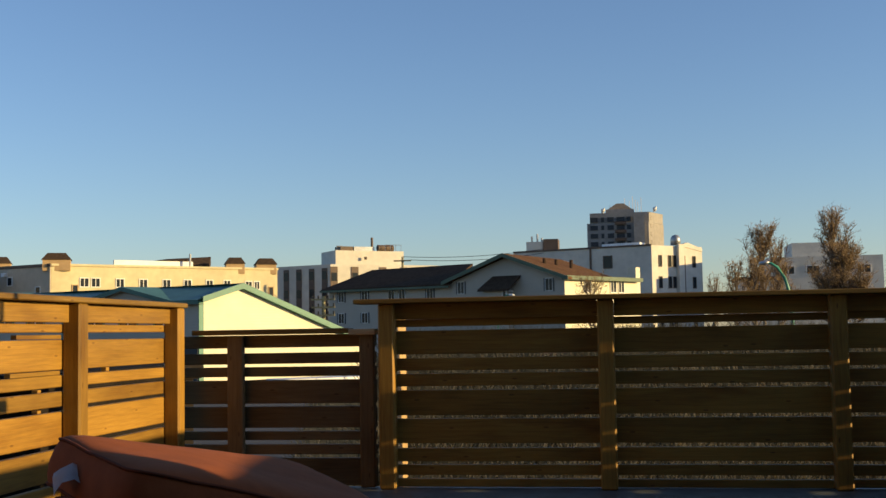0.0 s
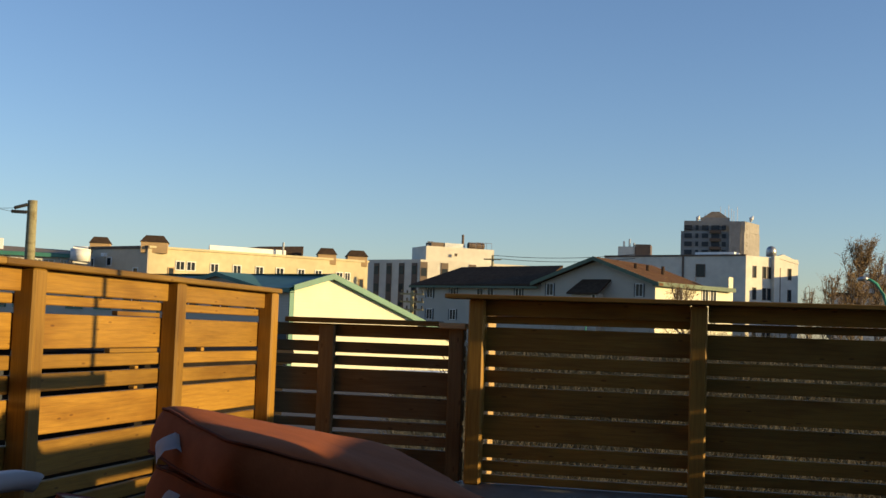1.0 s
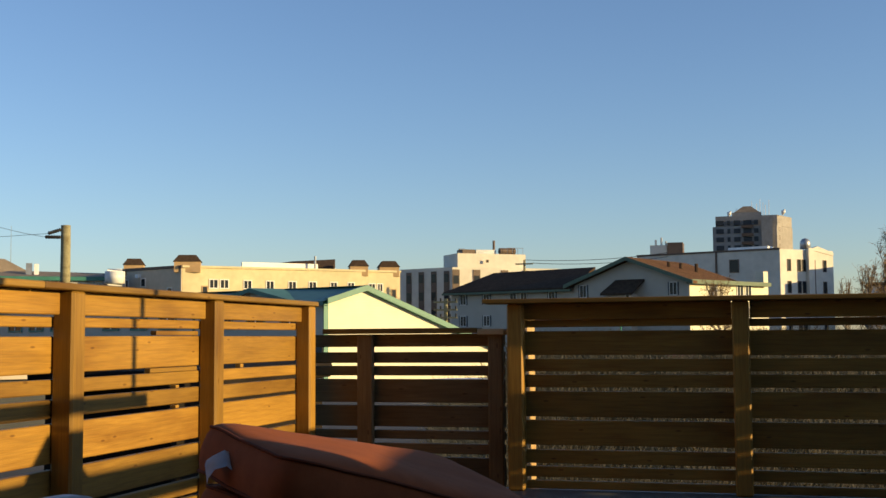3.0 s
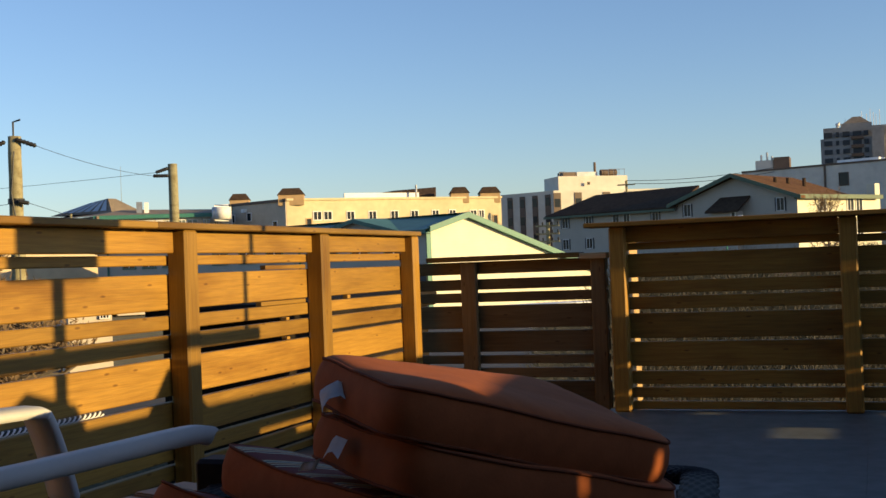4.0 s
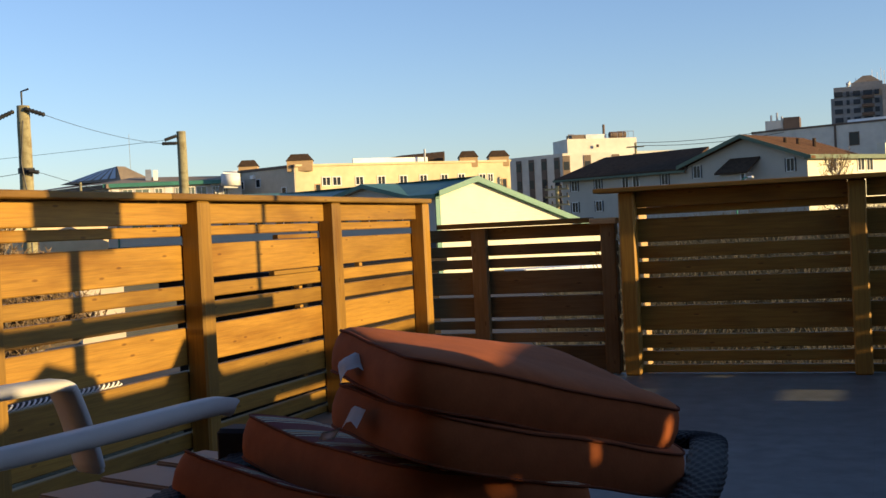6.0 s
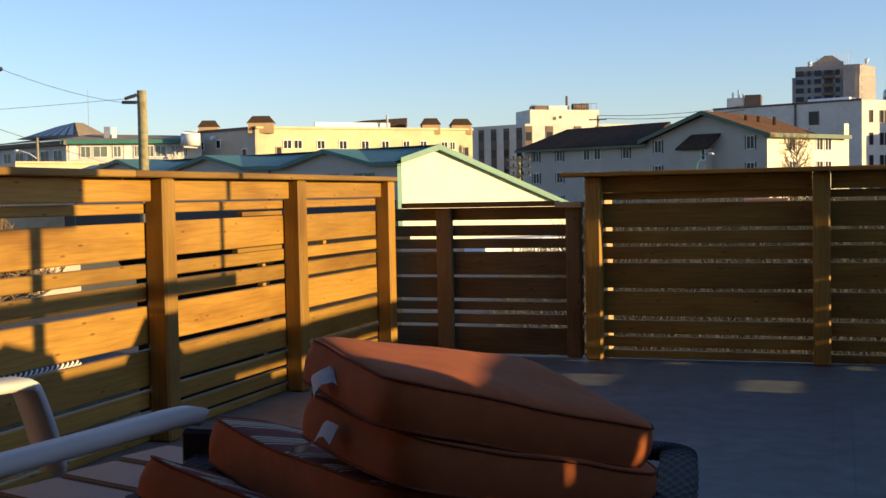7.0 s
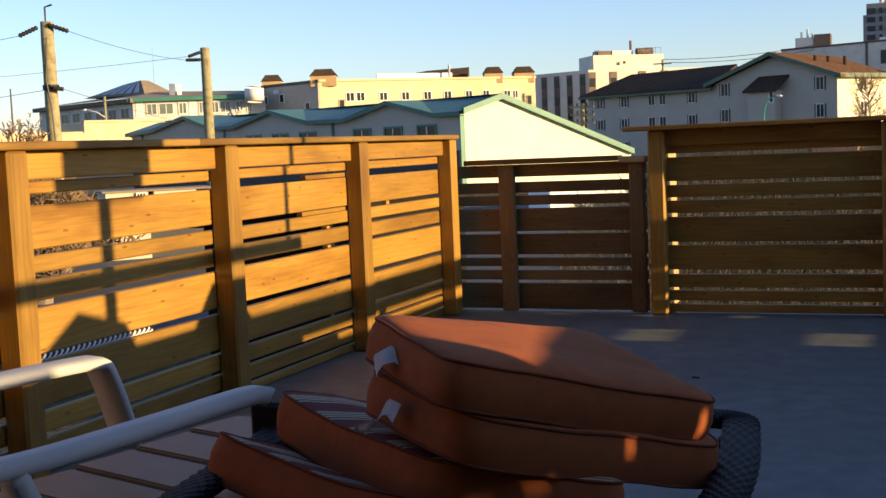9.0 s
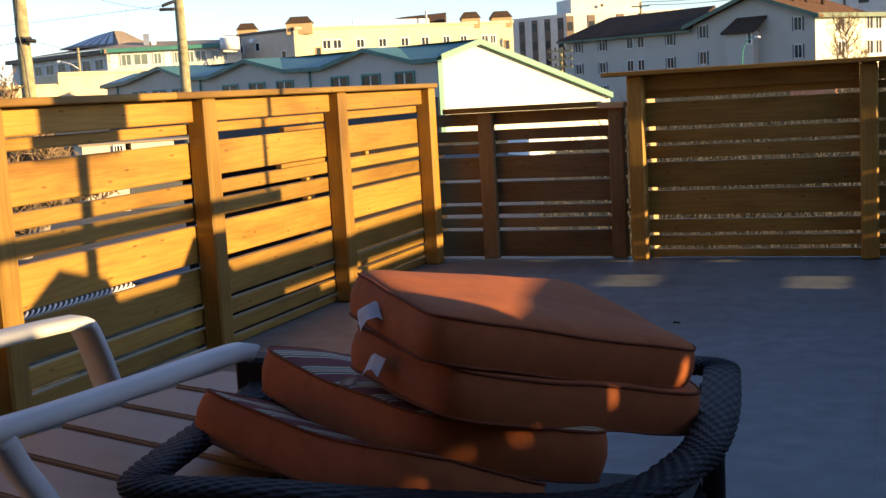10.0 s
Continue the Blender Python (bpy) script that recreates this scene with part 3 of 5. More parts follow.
def green_roofed_building():
    t = thing("low_building", "low cream-sided building with a wavy teal metal roof", "building")
    lit, side = Wall((-27.7, 75), (0.6, 0.8), (1, -1)), Wall((-27.7, 75), A, (-1, -1))
    # end wall: a short eave, a peak and a long lower slope
    sec = ((0, 3.3), (3.2, 4.25), (14.8, 0.05))
    bm = bmesh.new()
    pts = [(0, GROUND)] + list(sec) + [(14.8, GROUND)]
    f = [bm.verts.new(lit.at(u, z)) for u, z in pts]
    k = [bm.verts.new(lit.at(u, z, -0.0) + Vector((*A, 0)) * 40.5) for u, z in pts]
    bm.faces.new(f)
    bm.faces.new(k[::-1])
    for i in range(5):
        bm.faces.new((f[i], f[(i + 1) % 5], k[(i + 1) % 5], k[i]))
    bmesh.ops.recalc_face_normals(bm, faces=bm.faces[:])
    part("wall", bm, M_sidinglit, t, "end wall in the lighter sunlit siding tone")
    # thin slab recolours the side turned from the sun with the shade tone
    part("wall", side.slab(0.03, 40.6, GROUND, 3.2, 0.004, 0.12), M_sidingshade, t)
    # near-black strip: dark wall base and its shade in one colour
    part("base_wall", side.slab(0.03, 40.6, GROUND, 0.75, 0.13, 0.22), M_shutter, t, "dark base course, darkened further for its shade")
    part("corner_board", lit.slab(-0.14, 0.22, GROUND, 3.3, 0.003, 0.1), M_tealtrim, t)
    # rake boards
    for (u0, z0), (u1, z1) in zip(sec, sec[1:]):
        bm = bmesh.new()
        q = [lit.at(u0, z0 - 0.12, 0.0), lit.at(u1, z1 - 0.12, 0.0), lit.at(u1, z1 + 0.28, 0.0), lit.at(u0, z0 + 0.28, 0.0)]
        a4, b4 = [bm.verts.new(p + lit.n * 0.02) for p in q], [bm.verts.new(p + lit.n * 0.4) for p in q]
        bm.faces.new(b4)
        bm.faces.new(a4[::-1])
        for i in range(4):
            bm.faces.new((a4[i], a4[(i + 1) % 4], b4[(i + 1) % 4], b4[i]))
        bmesh.ops.recalc_face_normals(bm, faces=bm.faces[:])
        part("rake_board", bm, M_tealtrim, t)
    # wavy eave along the side: shallow gables with level runs between them
    wave = [(-0.4, 3.35), (2.0, 3.35), (6.7, 4.45), (11.4, 3.4), (15.4, 3.45), (20.1, 4.5), (25.0, 3.45), (28.0, 3.5), (31.8, 4.6), (37.0, 3.6), (41.0, 3.4)]
    bm = bmesh.new()
    lo, hi, rd = [], [], []
    for u, z in wave:
        lo.append(bm.verts.new(side.at(u, z - 0.3, 0.6)))
        hi.append(bm.verts.new(side.at(u, z, 0.62)))
        rd.append(bm.verts.new(side.at(u, max(z, 4.35) + 0.05, -3.1)))
    for i in range(len(wave) - 1):
        bm.faces.new((lo[i], lo[i + 1], hi[i + 1], hi[i]))
        bm.faces.new((hi[i], hi[i + 1], rd[i + 1], rd[i]))
    part("roof", bm, M_teal, t)
    bm = bmesh.new()
    for (u0, z0), (u1, z1) in zip(wave, wave[1:]):
        q = [bm.verts.new(side.at(u, z, o)) for u, z, o in ((u0, z0 - 0.28, 0.12), (u1, z1 - 0.28, 0.12), (u1, z1 - 0.28, 0.58), (u0, z0 - 0.28, 0.58))]
        bm.faces.new(q)
        w = [bm.verts.new(side.at(u, z, 0.13)) for u, z in ((u0, 3.05), (u1, 3.05), (u1, z1 - 0.25), (u0, z0 - 0.25))]
        bm.faces.new(w)
    part("gable_infill", bm, M_sidingshade, t)
    bm = bmesh.new()
    # far slope of the roof down to the long side
    q = [bm.verts.new(lit.at(u, z, 0.4) + Vector((*A, 0)) * s) for u, z, s in ((3.1, 4.5, 0), (15.1, 0.2, 0), (15.1, 0.2, 41), (3.1, 4.5, 41))]
    bm.faces.new(q)
    part("roof", bm, M_teal, t)
    for u in (3.1, 6.45, 9.7, 15.85, 19.2, 22.6, 29.5, 32.5, 35.5):
        m = Wall(side.xy(u - 0.8, 0.125), A, (-1, -1))
        window(t, Wall(side.xy(0, 0.125), A, (-1, -1)), u, 2.1, 1.9 if u < 12 else 2.0, 1.05, M_tealtrim, 0, False, 0.13)
        part("window_sash", m.slab(0.76, 0.84, 1.72, 2.48, 0.035, 0.08), M_wframe, t)
    for u in (12.9, 26.5, 38.8):
        bm = side.slab(u - 0.07, u + 0.07, GROUND, 3.3, 0.13, 0.26)
        part("downpipe", bm, M_tealtrim, t)


def pale_house():
    t = thing("apartment_house", "three-storey pale-sided house with brown shingle gable roof", "house")
    front, lit = Wall((-6.7, 130), A, (-1, -1)), Wall((-6.7, 130), (0.55, 0.83), (1, -1))
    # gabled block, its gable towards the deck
    # shade is put into the front's siding colour, sun into the side wall's
    part("wall", gable_wall(front, 0, 14.3, 6.75, 9.3, 14.0), M_sidingshade, t)
    part("wall", lit.slab(0.0, 14.2, GROUND, 6.75, -0.4, 0.05), M_sidinglit, t, "side wall in the lighter sunlit siding tone")
    part("roof", gable_roof(front, 0, 14.3, 6.85, 9.45, 14.6, 0.9, 0.28), M_brownroof, t)
    part("eave_trim", lit.slab(-0.6, 14.4, 6.5, 6.95, 0.1, 0.85), M_trim, t, "green eave board")
    for s in (0, 1):
        bm = bmesh.new()
        u0, u1 = (-0.9, 7.15) if s == 0 else (15.2, 7.15)
        q = [front.at(u0, 6.40, 0.92), front.at(u1, 9.30, 0.92), front.at(u1, 9.74, 0.92), front.at(u0, 6.84, 0.92)]
        a4, b4 = [bm.verts.new(p) for p in q], [bm.verts.new(p + front.n * 0.1) for p in q]
        bm.faces.new(b4)
        bm.faces.new(a4[::-1])
        for i in range(4):
            bm.faces.new((a4[i], a4[(i + 1) % 4], b4[(i + 1) % 4], b4[i]))
        bmesh.ops.recalc_face_normals(bm, faces=bm.faces[:])
        part("rake_board", bm, M_trim, t)
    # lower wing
    part("wall", front.slab(14.3, 32.0, GROUND, 6.55, -9.0, -0.15), M_sidingshade, t)
    bm = bmesh.new()
    q = [(14.4, 6.35, 0.6), (32.8, 6.2, 0.6), (29.0, 8.75, -5.2), (14.4, 8.9, -5.2)]
    v = [bm.verts.new(front.at(*p)) for p in q]
    w = [bm.verts.new(front.at(u, z + 0.25, o)) for u, z, o in q]
    bm.faces.new(w)
    bm.faces.new(v[::-1])
    for i in range(4):
        bm.faces.new((v[i], v[(i + 1) % 4], w[(i + 1) % 4], w[i]))
    e1 = [bm.verts.new(front.at(*p)) for p in ((32.8, 6.45, 0.6), (32.8, 6.45, -9.6), (29.0, 9.0, -5.2))]
    bm.faces.new(e1)
    bmesh.ops.recalc_face_normals(bm, faces=bm.faces[:])
    part("roof", bm, M_darkroof, t, "dark brown shingle roof of the wing")
    part("gutter", front.slab(14.4, 32.9, 6.1, 6.35, 0.45, 0.7), M_trim, t)
    wing = Wall(front.xy(0, -0.15), A, (-1, -1))
    for z in (6.05, 3.2, 0.3):
        for u in (1.5, 12.75):
            window(t, front, u + 0.35, z, 0.95, 1.45, None, 1, True, 0.07)
    for z in (5.6, 2.98, 0.2):
        for u in (17.4, 21.3, 22.8, 26.7, 30.2):
            window(t, wing, u, z - 0.1, 0.95, 1.3, None, 1, u < 20.5 or u > 23.5, 0.07)
    # porch roof on the gable front
    bm = bmesh.new()
    q = [(9.9, 5.45, 1.9), (5.9, 5.45, 1.9), (5.3, 7.0, 0.05), (8.9, 7.0, 0.05)]
    v = [bm.verts.new(front.at(*p)) for p in q]
    w = [bm.verts.new(front.at(u, z + 0.22, o)) for u, z, o in q]
    bm.faces.new(w)
    bm.faces.new(v[::-1])
    for i in range(4):
        bm.faces.new((v[i], v[(i + 1) % 4], w[(i + 1) % 4], w[i]))
    bmesh.ops.recalc_face_normals(bm, faces=bm.faces[:])
    part("dormer_roof", bm, M_darkroof, t)
    part("bay", front.slab(6.3, 9.5, GROUND, 5.6, 0.0, 1.4), M_sidingshade, t)
    window(t, Wall(front.xy(0, 1.4), A, (-1, -1)), 6.7, 4.9, 0.6, 1.3, None, 0)
    for z in (5.95, 3.3, 0.4):
        for u in (4.3, 9.3, 10.9):
            window(t, Wall(lit.xy(0, 0.05), (0.55, 0.83), (1, -1)), u, z, 1.3, 1.6, None, 1)
    for u, o, h in ((3.0, -5.0, 0.7), (5.5, -5.2, 0.6), (8.0, -4.9, 0.6)):
        part("roof_vent", tube([lit.at(u, 8.0, o), lit.at(u, 9.1 + h * 0.2, o)], 0.2), M_darkroof, t)
    part("chimney", lit.slab(14.3, 15.2, GROUND, 8.3, -1.2, -0.1), M_sidinglit, t)


def brown_panel_building():
    t = thing("office_building", "white office block with vertical brown window panels", "building")
    side, lit = Wall((-49, 191), A, (-1, -1)), Wall((-49, 191), (0.8, 0.6), (1, -1))
    c, l, r = side.xy(0), side.xy(11.3), lit.xy(28)
    far = (l[0] + r[0] - c[0], l[1] + r[1] - c[1])
    part("wall", prism([c, r, far, l], GROUND, 12.7), M_concrete, t)
    for u in (1.2, 3.9, 6.6, 9.3):
        part("window_panel", side.slab(u - 0.55, u + 0.55, GROUND, 12.1, 0.01, 0.12), M_panel, t)
        for z in (10.9, 7.9, 4.9, 1.9):
            part("pane", side.slab(u - 0.45, u + 0.45, z - 0.7, z + 0.7, 0.125, 0.15), M_glass, t)
    for u in (0.6, 4.4, 9.6, 13.6, 17.6, 21.6):
        part("window_panel", lit.slab(u - 0.65, u + 0.65, GROUND, 12.3, 0.01, 0.12), M_panel, t)
        part("pane", lit.slab(u - 0.5, u + 0.5, 9.9, 11.3, 0.125, 0.15), M_glass, t)
    ph = part("penthouse", lit.slab(1.2, 13.9, 12.7, 15.1, -7.0, -0.6), M_concrete, t, "cream rooftop plant room")
    part("vent", lit.slab(2.7, 5.0, 15.1, 15.9, -4.5, -2.0), M_panel, ph)
    part("cooling_unit", lit.slab(5.2, 9.0, 15.1, 15.9, -4.0, -2.0), M_metal, ph)
    part("vent", tube([lit.at(9.5, 15.7, -1.8), lit.at(12.4, 15.7, -1.8)], 0.55, 12), M_panel, ph)
    part("pipe", tube([lit.at(9.0, 15.1, -3), lit.at(9.0, 17.6, -3)], 0.22), M_panel, ph)
    part("pipe", tube([lit.at(1.6, 15.1, -1), lit.at(1.6, 15.8, -1), lit.at(2.6, 15.8, -1)], 0.12), M_metal, ph)
    bm = bmesh.new()
    for u in (10.5, 11.5, 12.5, 13.5):
        tube([lit.at(u, 15.1, -0.8), lit.at(u, 16.2, -0.8)], 0.04, 5, bm)
    tube([lit.at(10.5, 16.2, -0.8), lit.at(13.6, 16.2, -0.8)], 0.04, 5, bm)
    part("railing", bm, M_metal, ph)
    window(t, lit, 6.4, 13.8, 0.5, 0.5, M_panel, 0)


def white_building():
    t = thing("institutional_building", "white stucco building with narrow windows and domed stair turret", "building")
    side, lit = Wall((4, 200), A, (-1, -1)), Wall((4, 200), LIT, (1, -1))
    c, l, r = side.xy(0), side.xy(26), lit.xy(12.4)
    far = (l[0] + r[0] - c[0], l[1] + r[1] - c[1])
    part("wall", prism([c, r, far, l], GROUND, 15.0), M_concrete, t)
    part("parapet", side.slab(0, 26, 14.9, 15.2, -0.2, 0.12), M_panel, t)
    window(t, side, 7.9, 12.5, 1.7, 2.2, M_panel, 0)
    part("downpipe", side.slab(10.9, 11.2, 6, 15.0, 0.0, 0.2), M_panel, t)
    for z in (12.4, 8.8, 5.2, 1.6):
        for u in (2.0, 4.3, 5.4, 10.3):
            window(t, lit, u, z, 0.85, 2.0, M_panel, 0, False, 0.08)
    part("stair_window", lit.slab(7.5, 8.1, 2, 13.4, 0.01, 0.1), M_panel, t)
    part("pilaster", lit.slab(5.9, 7.2, GROUND, 15.3, 0.0, 0.7), M_concrete, t)
    bm = bmesh.new()
    q = [bm.verts.new(lit.at(u, z, 0.1)) for u, z in ((7.3, 15.0), (12.4, 14.2), (12.4, 14.7), (8.7, 15.7), (7.3, 15.3))]
    k = [bm.verts.new(v.co - lit.n * 0.6) for v in q]
    bm.faces.new(q)
    bm.faces.new(k[::-1])
    for i in range(5):
        bm.faces.new((q[i], q[(i + 1) % 5], k[(i + 1) % 5], k[i]))
    bmesh.ops.recalc_face_normals(bm, faces=bm.faces[:])
    part("parapet", bm, M_concrete, t)
    bm = bmesh.new()
    p = lit.at(6.3, 15.2, -0.4)
    rows = [(0.85, 0.0), (0.85, 1.0), (0.75, 1.35), (0.5, 1.65), (0.05, 1.8)]
    tube([p + Vector((0, 0, z)) for _, z in rows], [rr for rr, _ in rows], 14, bm)
    part("dome", bm, M_metal, t, "pale domed turret top", True)
    part("roof_box", box(bmesh.new(), -18.2, -15.2, 214, 218, 14.5, 17.2), M_concrete, t)
    part("roof_box", box(bmesh.new(), -15.1, -12.4, 213.6, 218, 14.5, 17.6), M_panel, t, "dark brown rooftop box")
    for x, h in ((-17.2, 18.2), (-16.2, 18.6), (-15.4, 17.9)):
        part("flue", tube([(x, 214.5, 14.5), (x, 214.5, h)], 0.18), M_metal, t)
    part("roof_unit", side.slab(3.0, 10.0, 15.0, 15.8, -5.0, -2.5), M_white, t)


def tower():
    t = thing("apartment_tower", "distant grey-brown apartment tower with stepped top and aerials", "tower")
    f, lit = Wall((7.0, 420), (-1, 0), (0, -1)), Wall((7.0, 420), (0.35, 0.94), (1, -1))
    part("body", prism([(7.0, 420), (12.5, 434), (-14.6, 434), (-14.6, 420)], GROUND, 38.8), M_stone, t)
    part("body", prism([(7.2, 420.5), (12.3, 433), (-13.6, 433), (-13.6, 420.5)], 38.8, 42.5), M_stone, t)
    part("crown", prism([(2.0, 421.5), (2.0, 431), (-8, 431), (-8, 421.5)], 42.5, 43.8), M_stone, t)
    bm = bmesh.new()
    lo = [bm.verts.new((x, y, 43.8)) for x, y in ((1.4, 422.0), (1.4, 430.5), (-7.4, 430.5), (-7.4, 422.0))]
    hi = [bm.verts.new((x, y, 46.2)) for x, y in ((-1.6, 424.5), (-1.6, 428.0), (-4.2, 428.0), (-4.2, 424.5))]
    for i in range(4):
        bm.faces.new((lo[i], lo[(i + 1) % 4], hi[(i + 1) % 4], hi[i]))
    bm.faces.new(hi)
    bm.faces.new(lo[::-1])
    bmesh.ops.recalc_face_normals(bm, faces=bm.faces[:])
    part("crown_roof", bm, M_greyroof, t, "pale hipped roof on the crown")
    bay = part("bay", box(bmesh.new(), 1.8, 5.6, 418.8, 420.0, GROUND, 41.5), M_stone, t)
    for k in range(5):
        z = 40.9 - 2.9 * k
        for x0, x1 in ((-13.4, -10.8), (-9.6, -8.6), (-7.4, -5.2), (-4.2, -1.4), (-0.6, 0.8)):
            # solid dark boxes paint the shade of the balcony recesses
            part("recess_shade", box(bmesh.new(), x0, x1, 419.7, 420.3 if k else 420.7, z - 1.6, z), M_shutter, t)
        for u in (2.4, 5.6, 9.0, 12.2):
            window(t, lit, u, z - 0.4, 1.3, 1.4, M_panel, 0)
        part("balcony", box(bmesh.new(), -4.8, -0.8, 418.9, 420.0, z - 2.7, z - 1.75), M_panel, t)
    for x, h in ((-6.5, 45.6), (-1.2, 48.0), (0.4, 47.0), (1.6, 48.6), (2.6, 47.4), (3.4, 46.6), (4.6, 48.2)):
        part("aerial", tube([(x, 425, 42.5), (x, 425, h)], 0.09, 5), M_white, t)
    for x in (-9.2, 9.0):
        bm = tube([(x, 421.5, 42.4), (x + 0.3, 421.2, 43.6), (x + 0.9, 420.9, 44.3)], [0.3, 0.8, 0.15], 10)
        part("dish", bm, M_white, t)


def long_building():
    t = thing("long_roofed_building", "long pale building with brown low roof and a skylight lantern", "building")
    side, lit = Wall((-102, 140), A, (-1, -1)), Wall((-102, 140), (0.85, 0.52), (1, -1))
    c, l, r = side.xy(0), side.xy(27), lit.xy(18.6)
    far = (l[0] + r[0] - c[0], l[1] + r[1] - c[1])
    part("wall", prism([c, r, far, l], GROUND, 9.5), M_concrete, t)
    part("fascia", lit.slab(-0.7, 17.4, 9.2, 9.75, 0.1, 0.8), M_tealtrim, t, "dark green fascia")
    part("fascia", side.slab(-0.7, 27.6, 9.1, 9.7, 0.1, 0.8), M_panel, t)
    bm = bmesh.new()
    e0, e1, e2 = lit.at(-0.8, 9.75, 0.8), lit.at(17.6, 9.75, 0.8), side.at(28, 9.7, 0.8)
    r0, r1, r2 = lit.at(3.0, 11.0, -8), lit.at(17.0, 10.7, -8), side.at(21, 11.0, -8)
    v = [bm.verts.new(p) for p in (e0, e1, r1, r0, e2, r2)]
    bm.faces.new((v[0], v[1], v[2], v[3]))
    bm.faces.new((v[0], v[3], v[5], v[4]))
    part("roof", bm, M_greyroof, t)
    for u, w in ((2.6, 1.5), (4.6, 2.1), (6.9, 1.2), (9.6, 0.9), (11.4, 1.2), (12.9, 1.6), (14.9, 1.0), (16.3, 0.8)):
        window(t, lit, u, 8.1, w, 1.7, M_wframe, 1, False, 0.14, M_greenglass)
        window(t, lit, u, 3.9, w, 1.6, M_wframe, 1, False, 0.14, M_greenglass)
    for u in (0.9, 8.3, 10.5):
        part("wall_panel", lit.slab(u - 0.5, u + 0.5, 7.0, 9.15, 0.0, 0.06), M_white, t)
    part("pipe", tube([lit.at(14.2, 9.1, 0.9), lit.at(15.6, 6.2, 0.9)], 0.09, 6), M_metal, t)
    part("pipe", tube([lit.at(15.6, 9.1, 0.9), lit.at(13.9, 5.8, 0.9)], 0.09, 6), M_metal, t)
    for u in (2.0, 5.4, 8.8, 12.2, 15.6, 19.0, 22.0):
        window(t, side, u, 7.7, 2.3, 1.6, M_wframe, 1)
        window(t, side, u, 3.6, 2.3, 1.6, M_wframe, 1)
    part("sunshade", lit.slab(0.2, 15.5, 6.1, 6.35, 0.1, 1.2), M_greyroof, t)
    # lantern with glazed slope
    base = [Vector(q) for q in ((-117.5, 149, 10.7), (-104.5, 146.5, 10.6), (-102.8, 152, 10.7), (-116, 155, 10.7))]
    crest = [Vector(q) for q in ((-109.2, 149.5, 12.65), (-106.9, 149.0, 12.9), (-106.6, 150.5, 12.9), (-109, 151.5, 12.65))]
    bm = bmesh.new()
    lo, hi = [bm.verts.new(q) for q in base], [bm.verts.new(q) for q in crest]
    for i in range(4):
        bm.faces.new((lo[i], lo[(i + 1) % 4], hi[(i + 1) % 4], hi[i]))
    bm.faces.new(hi)
    bmesh.ops.recalc_face_normals(bm, faces=bm.faces[:])
    lan = part("skylight_lantern", bm, M_greyroof, t)
    n = (base[1] - base[0]).cross(crest[0] - base[0]).normalized() * 0.12
    for k in range(6):
        a0, a1 = 0.06 + 0.15 * k, 0.17 + 0.15 * k
        g = bmesh.new()
        q = [base[0].lerp(base[1], a).lerp(crest[0].lerp(crest[1], a), b) for a, b in ((a0, 0.12), (a1, 0.12), (a1, 0.9), (a0, 0.9))]
        g.faces.new([g.verts.new(v + n) for v in q])
        part("pane", g, M_skylight, lan)
    part("roof_unit", lit.slab(5.0, 5.8, 10.0, 11.8, -4, -3), M_metal, t)
    part("roof_unit", lit.slab(6.1, 6.7, 10.0, 11.7, -4, -3), M_white, t)
    bm = lit.slab(15.7, 18.4, 8.4, 10.8, 0.9, 2.7)
    bmesh.ops.bevel(bm, geom=bm.edges[:], offset=0.35, segments=3, affect='EDGES')
    part("tank", bm, M_white, t, "bright white rounded tank", True)


def tan_roof_building():
    t = thing("low_shed", "low pale tan metal building in full sun", "building")
    m = plain("tan_metal", (0.55, 0.42, 0.26), 0.6, 0.1, 0.8, 0.2)
    part("wall", prism([(-77.0, 83), (-72.4, 92), (-80.0, 96), (-85.0, 87)], GROUND, 3.75), m, t)
    part("wall", prism([(-72.4, 92), (-68.5, 99.5), (-78.0, 104), (-80.0, 96)], GROUND, 4.75), m, t)
    part("parapet", prism([(-72.3, 91.9), (-68.3, 99.5), (-69.0, 99.8), (-72.9, 92.2)], 4.75, 4.95), m, t)
    part("parapet", prism([(-77.0, 82.9), (-72.4, 91.8), (-73.0, 92.2), (-77.6, 83.3)], 3.75, 3.9), m, t)


def right_building():
    t = thing("flat_building", "distant grey flat-roofed building behind bare trees", "building")
    part("wall", prism([(23.0, 200), (41.0, 200), (41.0, 215), (23.0, 215)], GROUND, 12.4), M_concrete, t)
    part("roof_storey", prism([(27.0, 202), (36.0, 202), (36.0, 212), (27.0, 212)], 12.4, 14.8), M_concrete, t)
    w = Wall((23.0, 200), (1, 0), (0, -1))
    for u in (3, 7, 11, 15):
        window(t, w, u, 10.2, 2.2, 1.5, None, 1)
    s = thing("low_house", "low distant house with a dark roof beside the trees", "house")
    part("wall", prism([(16.5, 182), (23.0, 182), (23.0, 190), (16.5, 190)], GROUND, 8.0), M_concrete, s)
    part("roof", prism([(16.2, 181.5), (23.3, 181.5), (23.3, 190.5), (16.2, 190.5)], 8.0, 8.5), M_darkroof, s)


yellow_building()
green_roofed_building()
pale_house()
brown_panel_building()
white_building()
tower()
long_building()
tan_roof_building()
right_building()


# ---- utility poles and wires ----
def utility_pole(x, y, top, r, label):
    t = thing("utility_pole", label, "utility pole", group="utility poles along the street")
    rng = random.Random(int(x * 10))
    n = 12
    pts = [(x + rng.uniform(-0.01, 0.01), y, GROUND + (top - GROUND) * k / n) for k in range(n + 1)]
    part("shaft", tube(pts, [r * (1.12 - 0.2 * k / n) for k in range(n + 1)], 14), M_pole, t, "", True)
    return t


